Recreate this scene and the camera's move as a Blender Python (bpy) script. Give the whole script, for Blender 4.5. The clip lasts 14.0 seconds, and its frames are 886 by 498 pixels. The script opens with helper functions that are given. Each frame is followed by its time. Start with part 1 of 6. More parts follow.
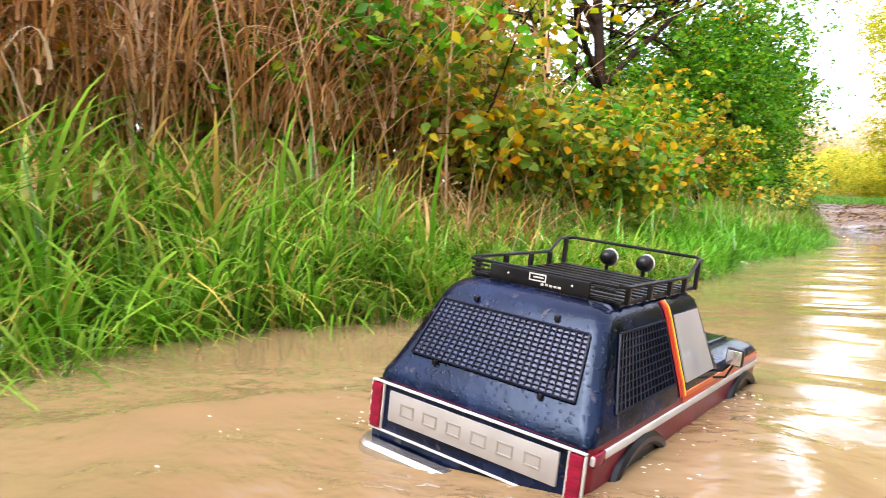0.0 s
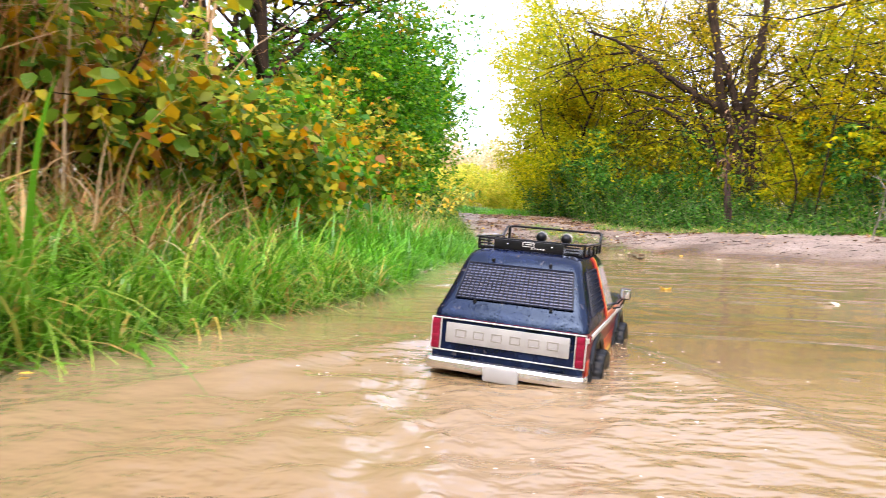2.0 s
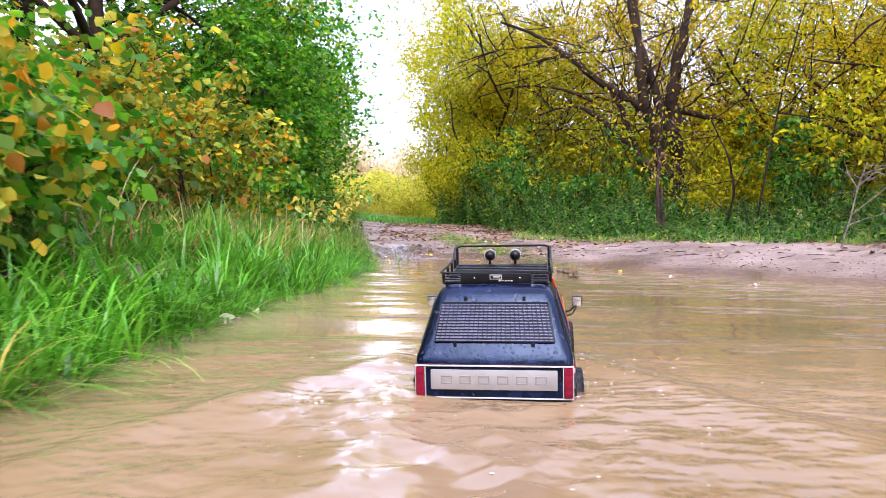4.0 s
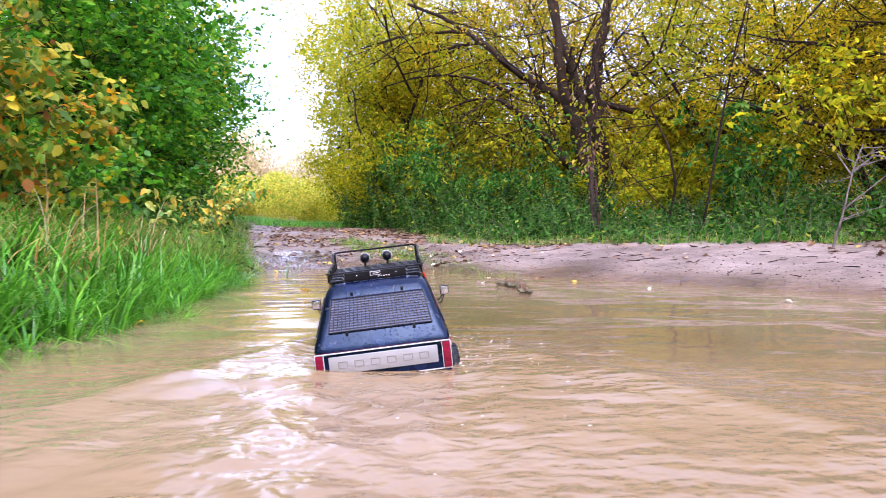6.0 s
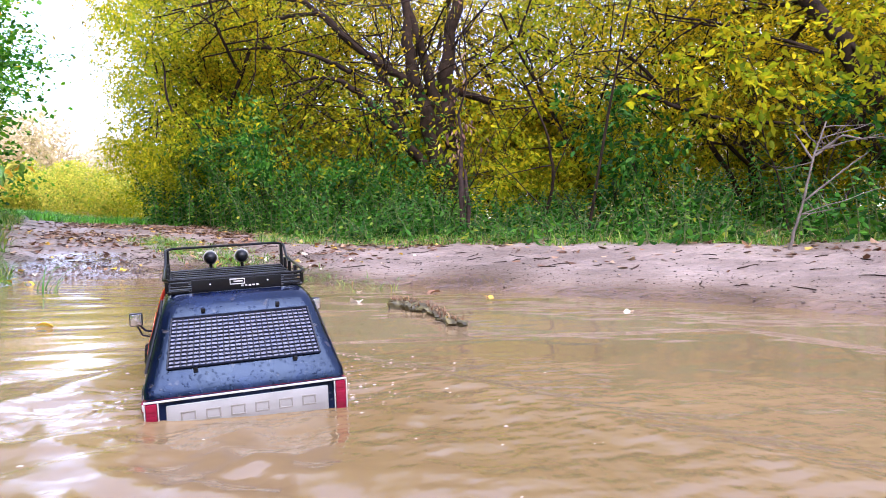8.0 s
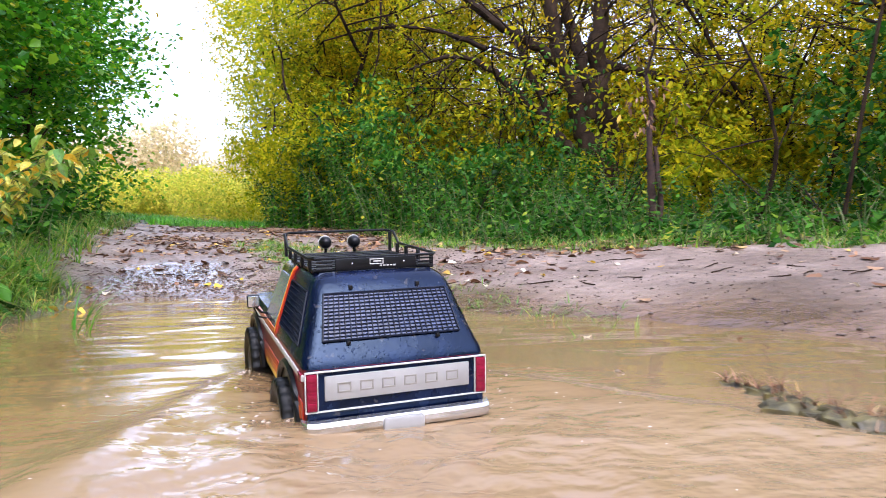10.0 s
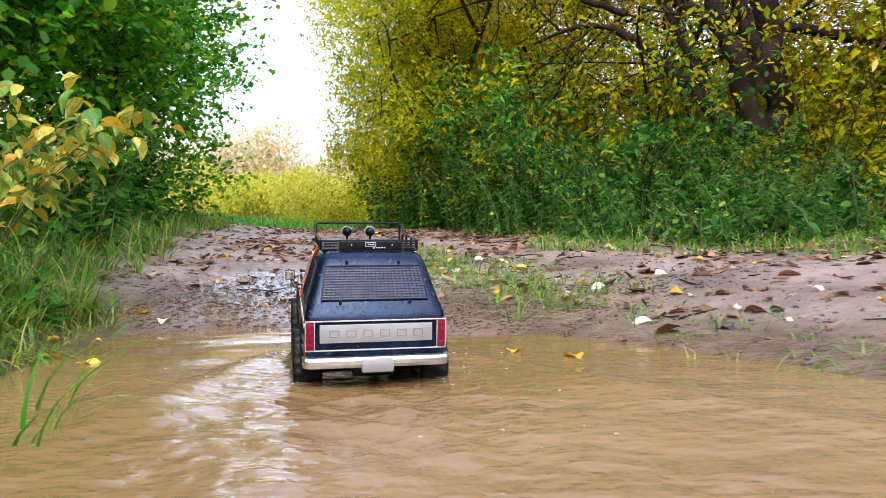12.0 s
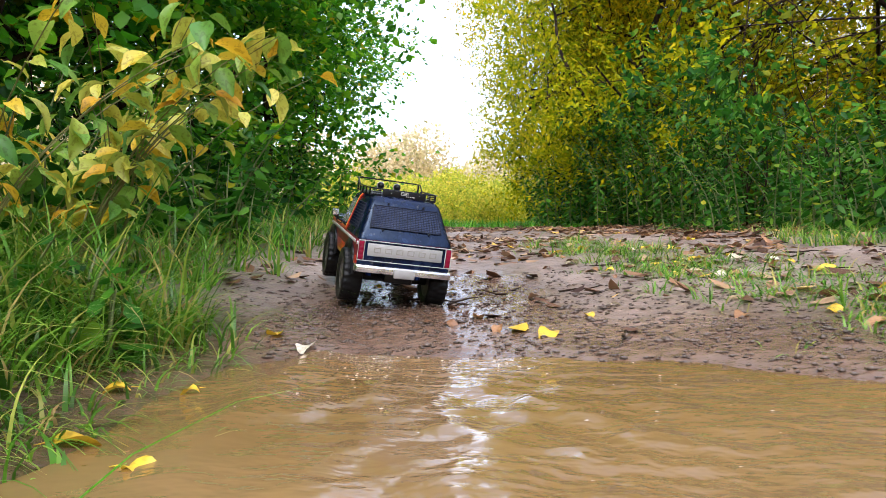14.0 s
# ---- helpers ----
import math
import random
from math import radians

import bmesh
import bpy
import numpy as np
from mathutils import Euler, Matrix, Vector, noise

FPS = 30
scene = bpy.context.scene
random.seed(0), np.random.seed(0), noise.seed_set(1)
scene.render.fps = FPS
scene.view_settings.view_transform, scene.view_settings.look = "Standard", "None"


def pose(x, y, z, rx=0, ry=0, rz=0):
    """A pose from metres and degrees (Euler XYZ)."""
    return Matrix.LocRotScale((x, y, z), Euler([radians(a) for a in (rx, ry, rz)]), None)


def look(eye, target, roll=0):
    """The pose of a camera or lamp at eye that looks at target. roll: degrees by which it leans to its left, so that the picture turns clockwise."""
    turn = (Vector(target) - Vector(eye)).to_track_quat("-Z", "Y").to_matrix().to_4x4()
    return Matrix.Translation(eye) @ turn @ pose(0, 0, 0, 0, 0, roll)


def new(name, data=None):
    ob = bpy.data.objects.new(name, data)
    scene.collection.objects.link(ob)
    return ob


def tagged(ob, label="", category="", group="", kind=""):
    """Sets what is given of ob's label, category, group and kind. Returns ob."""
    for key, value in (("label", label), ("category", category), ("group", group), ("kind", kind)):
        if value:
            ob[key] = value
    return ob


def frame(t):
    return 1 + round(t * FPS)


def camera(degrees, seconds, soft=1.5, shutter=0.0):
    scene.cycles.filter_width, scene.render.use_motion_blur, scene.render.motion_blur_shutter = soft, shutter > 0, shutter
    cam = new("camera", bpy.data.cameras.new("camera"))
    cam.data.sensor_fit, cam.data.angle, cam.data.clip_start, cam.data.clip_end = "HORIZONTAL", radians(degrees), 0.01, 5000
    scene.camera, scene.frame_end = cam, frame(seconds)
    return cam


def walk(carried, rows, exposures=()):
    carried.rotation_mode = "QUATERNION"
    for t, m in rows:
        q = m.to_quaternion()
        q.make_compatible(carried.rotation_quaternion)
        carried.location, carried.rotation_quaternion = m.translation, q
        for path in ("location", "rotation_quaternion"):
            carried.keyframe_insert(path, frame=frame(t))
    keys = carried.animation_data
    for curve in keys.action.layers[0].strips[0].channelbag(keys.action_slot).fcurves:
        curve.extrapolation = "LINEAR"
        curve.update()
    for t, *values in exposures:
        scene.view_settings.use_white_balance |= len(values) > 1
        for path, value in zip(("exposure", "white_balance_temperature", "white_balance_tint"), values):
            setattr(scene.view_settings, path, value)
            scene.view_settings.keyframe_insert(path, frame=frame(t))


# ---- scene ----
cam = camera(64.1, 14.0, soft=0.8, shutter=0.25)
PATH = [
    (0, (0.071, 0.122, 0.195), (0.011, 2.119, 0.121), -0.6),
    (0.5, (0.078, 0.178, 0.224), (0.284, 2.166, 0.152), 0.0),
    (1, (0.056, 0.257, 0.193), (0.397, 2.227, 0.124), 0.5),
    (1.5, (0.029, 0.412, 0.193), (0.553, 2.341, 0.124), 1.4),
    (2, (0.098, 0.575, 0.195), (0.965, 2.376, 0.13), 1.1),
    (2.5, (0.207, 0.692, 0.219), (1.232, 2.409, 0.168), 1.3),
    (2.7, (0.259, 0.752, 0.221), (1.301, 2.458, 0.175), 1.3),
    (4.8, (1.242, 2.133, 0.202), (2.343, 3.802, 0.174), -0.5),
    (5, (1.296, 2.197, 0.203), (2.422, 3.85, 0.179), -0.5),
    (5.5, (1.406, 2.383, 0.195), (2.613, 3.978, 0.169), -0.2),
    (6, (1.537, 2.622, 0.19), (2.822, 4.155, 0.171), -0.2),
    (6.5, (1.657, 2.88, 0.217), (3.088, 4.277, 0.193), -0.1),
    (7, (1.801, 3.125, 0.19), (3.385, 4.346, 0.174), 0.1),
    (7.2, (1.88, 3.224, 0.164), (3.502, 4.392, 0.15), 0.1),
    (9.3, (2.846, 4.37, 0.199), (4.409, 5.618, 0.193), -0.4),
    (9.5, (2.906, 4.476, 0.195), (4.423, 5.779, 0.191), -0.4),
    (10, (3.031, 4.688, 0.19), (4.438, 6.109, 0.181), -0.5),
    (10.5, (3.151, 4.894, 0.188), (4.452, 6.412, 0.182), -0.6),
    (11, (3.286, 5.133, 0.198), (4.533, 6.697, 0.197), -0.6),
    (11.5, (3.417, 5.394, 0.204), (4.64, 6.977, 0.205), -0.7),
    (12, (3.533, 5.689, 0.196), (4.736, 7.287, 0.196), -0.8),
    (12.5, (3.625, 5.944, 0.163), (4.731, 7.611, 0.162), -0.8),
    (13, (3.701, 6.136, 0.163), (4.674, 7.882, 0.166), -0.9),
    (13.5, (3.768, 6.326, 0.181), (4.662, 8.116, 0.193), -0.9),
    (14, (3.775, 6.479, 0.17), (4.634, 8.285, 0.188), -0.9),
]
walk(cam, [(t, look(eye, target, roll)) for t, eye, target, roll in PATH],
     [(0.0, 1.68, 6900, 20), (2.5, 1.58, 6500, 21), (5.0, 1.42, 5800, 34), (7.0, 1.48, 5700, 31), (9.5, 1.36, 5850, 23), (11.0, 1.22, 6000, 19), (12.5, 1.14, 6200, 16), (14.0, 1.15, 6250, 15)])

# ---- light ----
world = bpy.data.worlds.new("sky")
scene.world = world
world.use_nodes = True
wn, wl = world.node_tree.nodes, world.node_tree.links
wn.clear()
sky = wn.new("ShaderNodeTexSky")
sky.sky_type = "NISHITA"
sky.sun_disc = False
sky.sun_elevation, sky.sun_rotation = radians(56), radians(212)
sky.air_density, sky.dust_density, sky.ozone_density = 1.0, 1.5, 1.5
pale = wn.new("ShaderNodeHueSaturation")
pale.inputs["Saturation"].default_value = 0.55
bg = wn.new("ShaderNodeBackground")
bg.inputs["Strength"].default_value = 0.32
wo = wn.new("ShaderNodeOutputWorld")
wl.new(sky.outputs[0], pale.inputs["Color"])
wl.new(pale.outputs[0], bg.inputs["Color"])
wl.new(bg.outputs[0], wo.inputs["Surface"])

sun_data = bpy.data.lights.new("sun", "SUN")
sun_data.energy, sun_data.angle, sun_data.color = 0.95, radians(50), (1.0, 0.965, 0.90)
sun = new("sun", sun_data)
sun.matrix_world = look((-10.4, -16.6, 29.0), (0, 0, 0))


# ---- materials ----
def nodes(name):
    m = bpy.data.materials.new(name)
    m.use_nodes = True
    return m, m.node_tree.nodes, m.node_tree.links, m.node_tree.nodes["Principled BSDF"]


def ramp(n, stops):
    r = n.new("ShaderNodeValToRGB")
    while len(r.color_ramp.elements) < len(stops):
        r.color_ramp.elements.new(0.5)
    for e, (p, c) in zip(r.color_ramp.elements, stops):
        e.position, e.color = p, (*c, 1)
    return r


def surface(name, colours, scale=8.0, rough=0.5, metal=0.0, bump=0.2, bump_scale=60.0, coat=0.0, detail=5.0, rough_var=0.0, spec=0.5):
    """Noise between a few colours, with a finer relief."""
    m, n, l, p = nodes(name)
    tc = n.new("ShaderNodeTexCoord")
    no = n.new("ShaderNodeTexNoise")
    no.inputs["Scale"].default_value, no.inputs["Detail"].default_value = scale, detail
    k = len(colours)
    r = ramp(n, [(0.3 + 0.4 * i / max(1, k - 1), c) for i, c in enumerate(colours)])
    l.new(tc.outputs["Object"], no.inputs["Vector"])
    l.new(no.outputs["Fac"], r.inputs["Fac"])
    l.new(r.outputs["Color"], p.inputs["Base Color"])
    p.inputs["Roughness"].default_value, p.inputs["Metallic"].default_value = rough, metal
    p.inputs["Coat Weight"].default_value = coat
    p.inputs["Specular IOR Level"].default_value = spec
    if rough_var:
        mr = n.new("ShaderNodeMapRange")
        mr.inputs["From Min"].default_value, mr.inputs["From Max"].default_value = 0.35, 0.65
        mr.inputs["To Min"].default_value, mr.inputs["To Max"].default_value = rough - rough_var, rough + rough_var
        l.new(no.outputs["Fac"], mr.inputs["Value"])
        l.new(mr.outputs[0], p.inputs["Roughness"])
    if bump:
        nb = n.new("ShaderNodeTexNoise")
        nb.inputs["Scale"].default_value, nb.inputs["Detail"].default_value = bump_scale, 4
        b = n.new("ShaderNodeBump")
        b.inputs["Strength"].default_value, b.inputs["Distance"].default_value = bump, 0.3 / bump_scale
        l.new(tc.outputs["Object"], nb.inputs["Vector"])
        l.new(nb.outputs["Fac"], b.inputs["Height"])
        l.new(b.outputs[0], p.inputs["Normal"])
    return m


def leafy(name, stops, rough=0.5, through_light=0.4, spec=0.2):
    """Leaves or blades: each island takes its own colour; light comes through."""
    m, n, l, p = nodes(name)
    g = n.new("ShaderNodeNewGeometry")
    r = ramp(n, stops)
    l.new(g.outputs["Random Per Island"], r.inputs["Fac"])
    tc = n.new("ShaderNodeTexCoord")
    no = n.new("ShaderNodeTexNoise")
    no.inputs["Scale"].default_value = 5.0
    no.inputs["Detail"].default_value = 4.0
    l.new(tc.outputs["Object"], no.inputs["Vector"])
    hs = n.new("ShaderNodeHueSaturation")
    hs.inputs["Saturation"].default_value = 1.03
    mr = n.new("ShaderNodeMapRange")
    mr.inputs["From Min"].default_value, mr.inputs["From Max"].default_value = 0.3, 0.7
    mr.inputs["To Min"].default_value, mr.inputs["To Max"].default_value = 0.55, 1.25
    l.new(no.outputs["Fac"], mr.inputs["Value"])
    l.new(mr.outputs[0], hs.inputs["Value"])
    l.new(r.outputs["Color"], hs.inputs["Color"])
    l.new(hs.outputs[0], p.inputs["Base Color"])
    p.inputs["Roughness"].default_value = rough
    p.inputs["Specular IOR Level"].default_value = spec
    t = n.new("ShaderNodeBsdfTranslucent")
    l.new(hs.outputs[0], t.inputs["Color"])
    mix = n.new("ShaderNodeMixShader")
    mix.inputs[0].default_value = through_light
    l.new(p.outputs[0], mix.inputs[1])
    l.new(t.outputs[0], mix.inputs[2])
    l.new(mix.outputs[0], n["Material Output"].inputs["Surface"])
    return m


def water_material():
    m, n, l, p = nodes("muddy_water")
    tc = n.new("ShaderNodeNewGeometry")
    no = n.new("ShaderNodeTexNoise")
    no.inputs["Scale"].default_value, no.inputs["Detail"].default_value = 0.9, 4
    l.new(tc.outputs["Position"], no.inputs["Vector"])
    r = ramp(n, [(0.3, (0.185, 0.120, 0.052)), (0.5, (0.245, 0.164, 0.084)), (0.7, (0.302, 0.210, 0.124))])
    l.new(no.outputs["Fac"], r.inputs["Fac"])
    split = n.new("ShaderNodeSeparateXYZ")
    l.new(tc.outputs["Position"], split.inputs[0])
    shallow = n.new("ShaderNodeMapRange")
    shallow.inputs["From Min"].default_value, shallow.inputs["From Max"].default_value = 4.4, 7.0
    l.new(split.outputs[1], shallow.inputs["Value"])
    ochre = n.new("ShaderNodeMixRGB")
    ochre.blend_type = "MULTIPLY"
    ochre.inputs[2].default_value = (0.88, 0.77, 0.58, 1)
    l.new(shallow.outputs[0], ochre.inputs[0])
    l.new(r.outputs["Color"], ochre.inputs[1])
    l.new(ochre.outputs[0], p.inputs["Base Color"])
    p.inputs["Roughness"].default_value = 0.6
    p.inputs["Specular IOR Level"].default_value = 0.0
    up = n.new("ShaderNodeCombineXYZ")
    up.inputs[2].default_value = 1.0
    l.new(up.outputs[0], p.inputs["Normal"])
    p.inputs["Coat Weight"].default_value, p.inputs["Coat IOR"].default_value, p.inputs["Coat Roughness"].default_value = 1.0, 1.42, 0.085
    turned, drawn = n.new("ShaderNodeMapping"), n.new("ShaderNodeMapping")
    turned.inputs["Rotation"].default_value[2] = radians(33)
    drawn.inputs["Scale"].default_value = (0.62, 1.0, 1.0)
    l.new(tc.outputs["Position"], turned.inputs["Vector"])
    l.new(turned.outputs[0], drawn.inputs["Vector"])
    chop = n.new("ShaderNodeAttribute")
    chop.attribute_name = "chop"
    gust = n.new("ShaderNodeTexNoise")
    gust.inputs["Scale"].default_value, gust.inputs["Detail"].default_value = 2.6, 3
    l.new(tc.outputs["Position"], gust.inputs["Vector"])
    patch = n.new("ShaderNodeMapRange")
    patch.inputs["From Min"].default_value, patch.inputs["From Max"].default_value = 0.36, 0.64
    patch.inputs["To Min"].default_value, patch.inputs["To Max"].default_value = 0.2, 1.7
    l.new(gust.outputs["Fac"], patch.inputs["Value"])
    prev = None
    for scale, strength, extra in ((5.0, 0.11, 0.06), (16.0, 0.014, 0.27), (45.0, 0.004, 0.42)):
        nb = n.new("ShaderNodeTexNoise")
        nb.inputs["Scale"].default_value, nb.inputs["Detail"].default_value = scale, 2
        b = n.new("ShaderNodeBump")
        b.inputs["Distance"].default_value = 0.55 / scale
        ma = n.new("ShaderNodeMath")
        ma.operation = "MULTIPLY_ADD"
        ma.inputs[1].default_value, ma.inputs[2].default_value = extra, strength
        l.new(chop.outputs["Fac"], ma.inputs[0])
        uneven = n.new("ShaderNodeMath")
        uneven.operation = "MULTIPLY"
        l.new(ma.outputs[0], uneven.inputs[0])
        l.new(patch.outputs[0], uneven.inputs[1])
        l.new(uneven.outputs[0], b.inputs["Strength"])
        l.new(drawn.outputs[0], nb.inputs["Vector"])
        l.new(nb.outputs["Fac"], b.inputs["Height"])
        if prev:
            l.new(prev.outputs[0], b.inputs["Normal"])
        prev = b
    l.new(prev.outputs[0], p.inputs["Coat Normal"])
    return m


M_WATER = water_material()


def mud_material():
    """Mud, smooth and glossy where wet, turning to leaf mould and moss where attribute turf is high."""
    m, n, l, p = nodes("mud")
    tc = n.new("ShaderNodeTexCoord")

    def noise_of(scale, detail=5.0):
        no = n.new("ShaderNodeTexNoise")
        no.inputs["Scale"].default_value, no.inputs["Detail"].default_value = scale, detail
        l.new(tc.outputs["Object"], no.inputs["Vector"])
        return no
    big, fine = noise_of(2.3), noise_of(26, 6)
    mud = ramp(n, [(0.32, (0.14, 0.096, 0.073)), (0.5, (0.235, 0.170, 0.135)), (0.68, (0.32, 0.242, 0.197))])
    l.new(big.outputs["Fac"], mud.inputs["Fac"])
    floor = ramp(n, [(0.3, (0.035, 0.040, 0.012)), (0.5, (0.085, 0.075, 0.024)), (0.62, (0.07, 0.11, 0.02)), (0.75, (0.15, 0.09, 0.035))])
    l.new(fine.outputs["Fac"], floor.inputs["Fac"])
    grain = n.new("ShaderNodeMixRGB")
    grain.blend_type = "MULTIPLY"
    grain.inputs[0].default_value = 0.6
    gr = ramp(n, [(0.35, (0.6, 0.6, 0.6)), (0.6, (1.1, 1.1, 1.1))])
    l.new(fine.outputs["Fac"], gr.inputs["Fac"])
    l.new(mud.outputs["Color"], grain.inputs[1])
    l.new(gr.outputs["Color"], grain.inputs[2])
    turf = n.new("ShaderNodeAttribute")
    turf.attribute_name = "turf"
    mix = n.new("ShaderNodeMixRGB")
    l.new(turf.outputs["Fac"], mix.inputs[0])
    l.new(grain.outputs[0], mix.inputs[1])
    l.new(floor.outputs["Color"], mix.inputs[2])
    wet = n.new("ShaderNodeAttribute")
    wet.attribute_name = "wet"
    soaked = ramp(n, [(0.2, (1, 1, 1)), (0.9, (0.64, 0.53, 0.44))])
    l.new(wet.outputs["Fac"], soaked.inputs["Fac"])
    dark = n.new("ShaderNodeMixRGB")
    dark.blend_type = "MULTIPLY"
    dark.inputs[0].default_value = 1.0
    l.new(mix.outputs[0], dark.inputs[1])
    l.new(soaked.outputs["Color"], dark.inputs[2])
    l.new(dark.outputs[0], p.inputs["Base Color"])
    mr = n.new("ShaderNodeMapRange")
    mr.inputs["To Min"].default_value, mr.inputs["To Max"].default_value = 0.6, 0.15
    l.new(wet.outputs["Fac"], mr.inputs["Value"])
    l.new(mr.outputs[0], p.inputs["Roughness"])
    prev = None
    for no, strength, dist in ((noise_of(9, 4), 0.6, 0.03), (fine, 0.9, 0.016), (noise_of(80, 4), 0.8, 0.007)):
        b = n.new("ShaderNodeBump")
        b.inputs["Distance"].default_value = dist
        smooth = n.new("ShaderNodeMapRange")
        smooth.inputs["To Min"].default_value, smooth.inputs["To Max"].default_value = strength, 0.35 * strength
        l.new(wet.outputs["Fac"], smooth.inputs["Value"])
        l.new(smooth.outputs[0], b.inputs["Strength"])
        l.new(no.outputs["Fac"], b.inputs["Height"])
        if prev:
            l.new(prev.outputs[0], b.inputs["Normal"])
        prev = b
    l.new(prev.outputs[0], p.inputs["Normal"])
    return m


M_MUD = mud_material()
M_BARK = surface("bark", [(0.012, 0.007, 0.004), (0.042, 0.024, 0.013)], 9, 0.85, 0, 0.9, 40, spec=0.15)
M_BARK_RED = surface("reddish_bark", [(0.012, 0.006, 0.004), (0.055, 0.022, 0.013)], 26, 0.85, 0, 0.9, 40)
M_DEADWOOD = surface("pale_deadwood", [(0.10, 0.078, 0.062), (0.26, 0.21, 0.17)], 12, 0.8, 0, 0.6, 40)
M_GRASS = leafy("grass_blades", [(0, (0.03, 0.13, 0.008)), (0.25, (0.13, 0.36, 0.025)), (0.58, (0.25, 0.52, 0.06)), (0.82, (0.40, 0.56, 0.10)), (0.92, (0.66, 0.50, 0.12)), (1, (0.66, 0.38, 0.18))], 0.33, 0.45, 0.5)
M_SEDGE = leafy("sedge_blades", [(0, (0.05, 0.14, 0.014)), (0.4, (0.12, 0.31, 0.028)), (0.75, (0.26, 0.44, 0.055)), (0.9, (0.48, 0.44, 0.11)), (1, (0.48, 0.31, 0.13))], 0.36, 0.42, 0.45)
M_LUSH = leafy("lush_grass", [(0, (0.04, 0.20, 0.012)), (0.5, (0.11, 0.40, 0.025)), (1, (0.24, 0.54, 0.05))], 0.33, 0.38, 0.5)
M_DRY = leafy("dry_reed", [(0, (0.24, 0.10, 0.030)), (0.35, (0.56, 0.29, 0.10)), (0.75, (0.80, 0.50, 0.27)), (1, (0.92, 0.74, 0.54))], 0.7, 0.35, 0.2)
M_YELLOW = leafy("yellow_willow_leaves", [(0, (0.08, 0.105, 0.007)), (0.35, (0.29, 0.245, 0.010)), (0.75, (0.66, 0.47, 0.015)), (1, (0.88, 0.60, 0.03))], 0.5, 0.68, 0.1)
M_OLIVE = leafy("olive_leaves", [(0, (0.14, 0.22, 0.010)), (0.5, (0.44, 0.46, 0.018)), (1, (0.80, 0.64, 0.03))], 0.5, 0.68, 0.1)
M_GREEN = leafy("maple_leaves", [(0, (0.026, 0.14, 0.010)), (0.5, (0.088, 0.33, 0.019)), (0.88, (0.22, 0.49, 0.03)), (0.97, (0.40, 0.50, 0.03)), (1, (0.66, 0.48, 0.02))], 0.36, 0.58, 0.35)
M_LIME = leafy("lime_leaves", [(0, (0.07, 0.19, 0.008)), (0.5, (0.24, 0.42, 0.018)), (0.85, (0.52, 0.56, 0.03)), (1, (0.70, 0.48, 0.02))], 0.4, 0.5, 0.15)
M_HERB = leafy("nettle_leaves", [(0, (0.012, 0.055, 0.008)), (0.5, (0.036, 0.15, 0.015)), (0.86, (0.11, 0.28, 0.030)), (0.97, (0.22, 0.34, 0.04)), (1, (0.42, 0.40, 0.04))], 0.45, 0.48, 0.15)
M_AUTUMN = leafy("autumn_leaves", [(0, (0.06, 0.14, 0.014)), (0.35, (0.17, 0.29, 0.028)), (0.6, (0.36, 0.38, 0.04)), (0.8, (0.62, 0.46, 0.03)), (0.93, (0.66, 0.30, 0.02)), (1, (0.28, 0.11, 0.04))], 0.5, 0.45)
# Pale stops put the haze of distance into the golden leaf colour.
M_FAR = leafy("far_golden_haze_leaves", [(0, (0.56, 0.52, 0.24)), (0.4, (0.76, 0.64, 0.36)), (1, (0.86, 0.72, 0.50))], 0.6, 0.75, 0.1)
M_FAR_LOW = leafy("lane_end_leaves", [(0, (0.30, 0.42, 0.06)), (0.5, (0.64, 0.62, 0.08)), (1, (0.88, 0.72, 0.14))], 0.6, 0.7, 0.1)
M_LITTER = leafy("fallen_leaves", [(0, (0.05, 0.022, 0.012)), (0.4, (0.16, 0.075, 0.038)), (0.75, (0.33, 0.18, 0.10)), (0.95, (0.52, 0.36, 0.22)), (1, (0.72, 0.46, 0.05))], 0.5, 0.1)


# ---- mesh helpers ----
def mesh_arrays(name, verts, faces, mats, smooth=False):
    """A mesh from an array of points and an array of equal-sized faces."""
    me = bpy.data.meshes.new(name)
    verts, faces = np.asarray(verts, np.float32), np.asarray(faces, np.int32)
    k = faces.shape[1]
    me.vertices.add(len(verts))
    me.vertices.foreach_set("co", verts.ravel())
    me.loops.add(faces.size)
    me.loops.foreach_set("vertex_index", faces.ravel())
    me.polygons.add(len(faces))
    me.polygons.foreach_set("loop_start", np.arange(0, faces.size, k, dtype=np.int32))
    me.polygons.foreach_set("loop_total", np.full(len(faces), k, np.int32))
    me.update(calc_edges=True)
    me.materials.append(mats)
    if smooth:
        me.polygons.foreach_set("use_smooth", np.ones(len(faces), bool))
    return me


def part(name, bm, material, parent=None, label="", sharp=35):
    """Links a bmesh, or a mesh, as one object under a thing or a part."""
    if isinstance(bm, bmesh.types.BMesh):
        me = bpy.data.meshes.new(name)
        bmesh.ops.recalc_face_normals(bm, faces=bm.faces)
        bm.to_mesh(me)
        bm.free()
        me.materials.append(material)
        me.polygons.foreach_set("use_smooth", np.ones(len(me.polygons), bool))
        me.set_sharp_from_angle(angle=radians(sharp))
    else:
        me = bm
    ob = new(name, me)
    if parent:
        ob.parent = parent
    if label:
        ob["label"] = label
    return ob


def empty(name, m=None):
    ob = new(name)
    if m:
        ob.matrix_world = m
    return ob


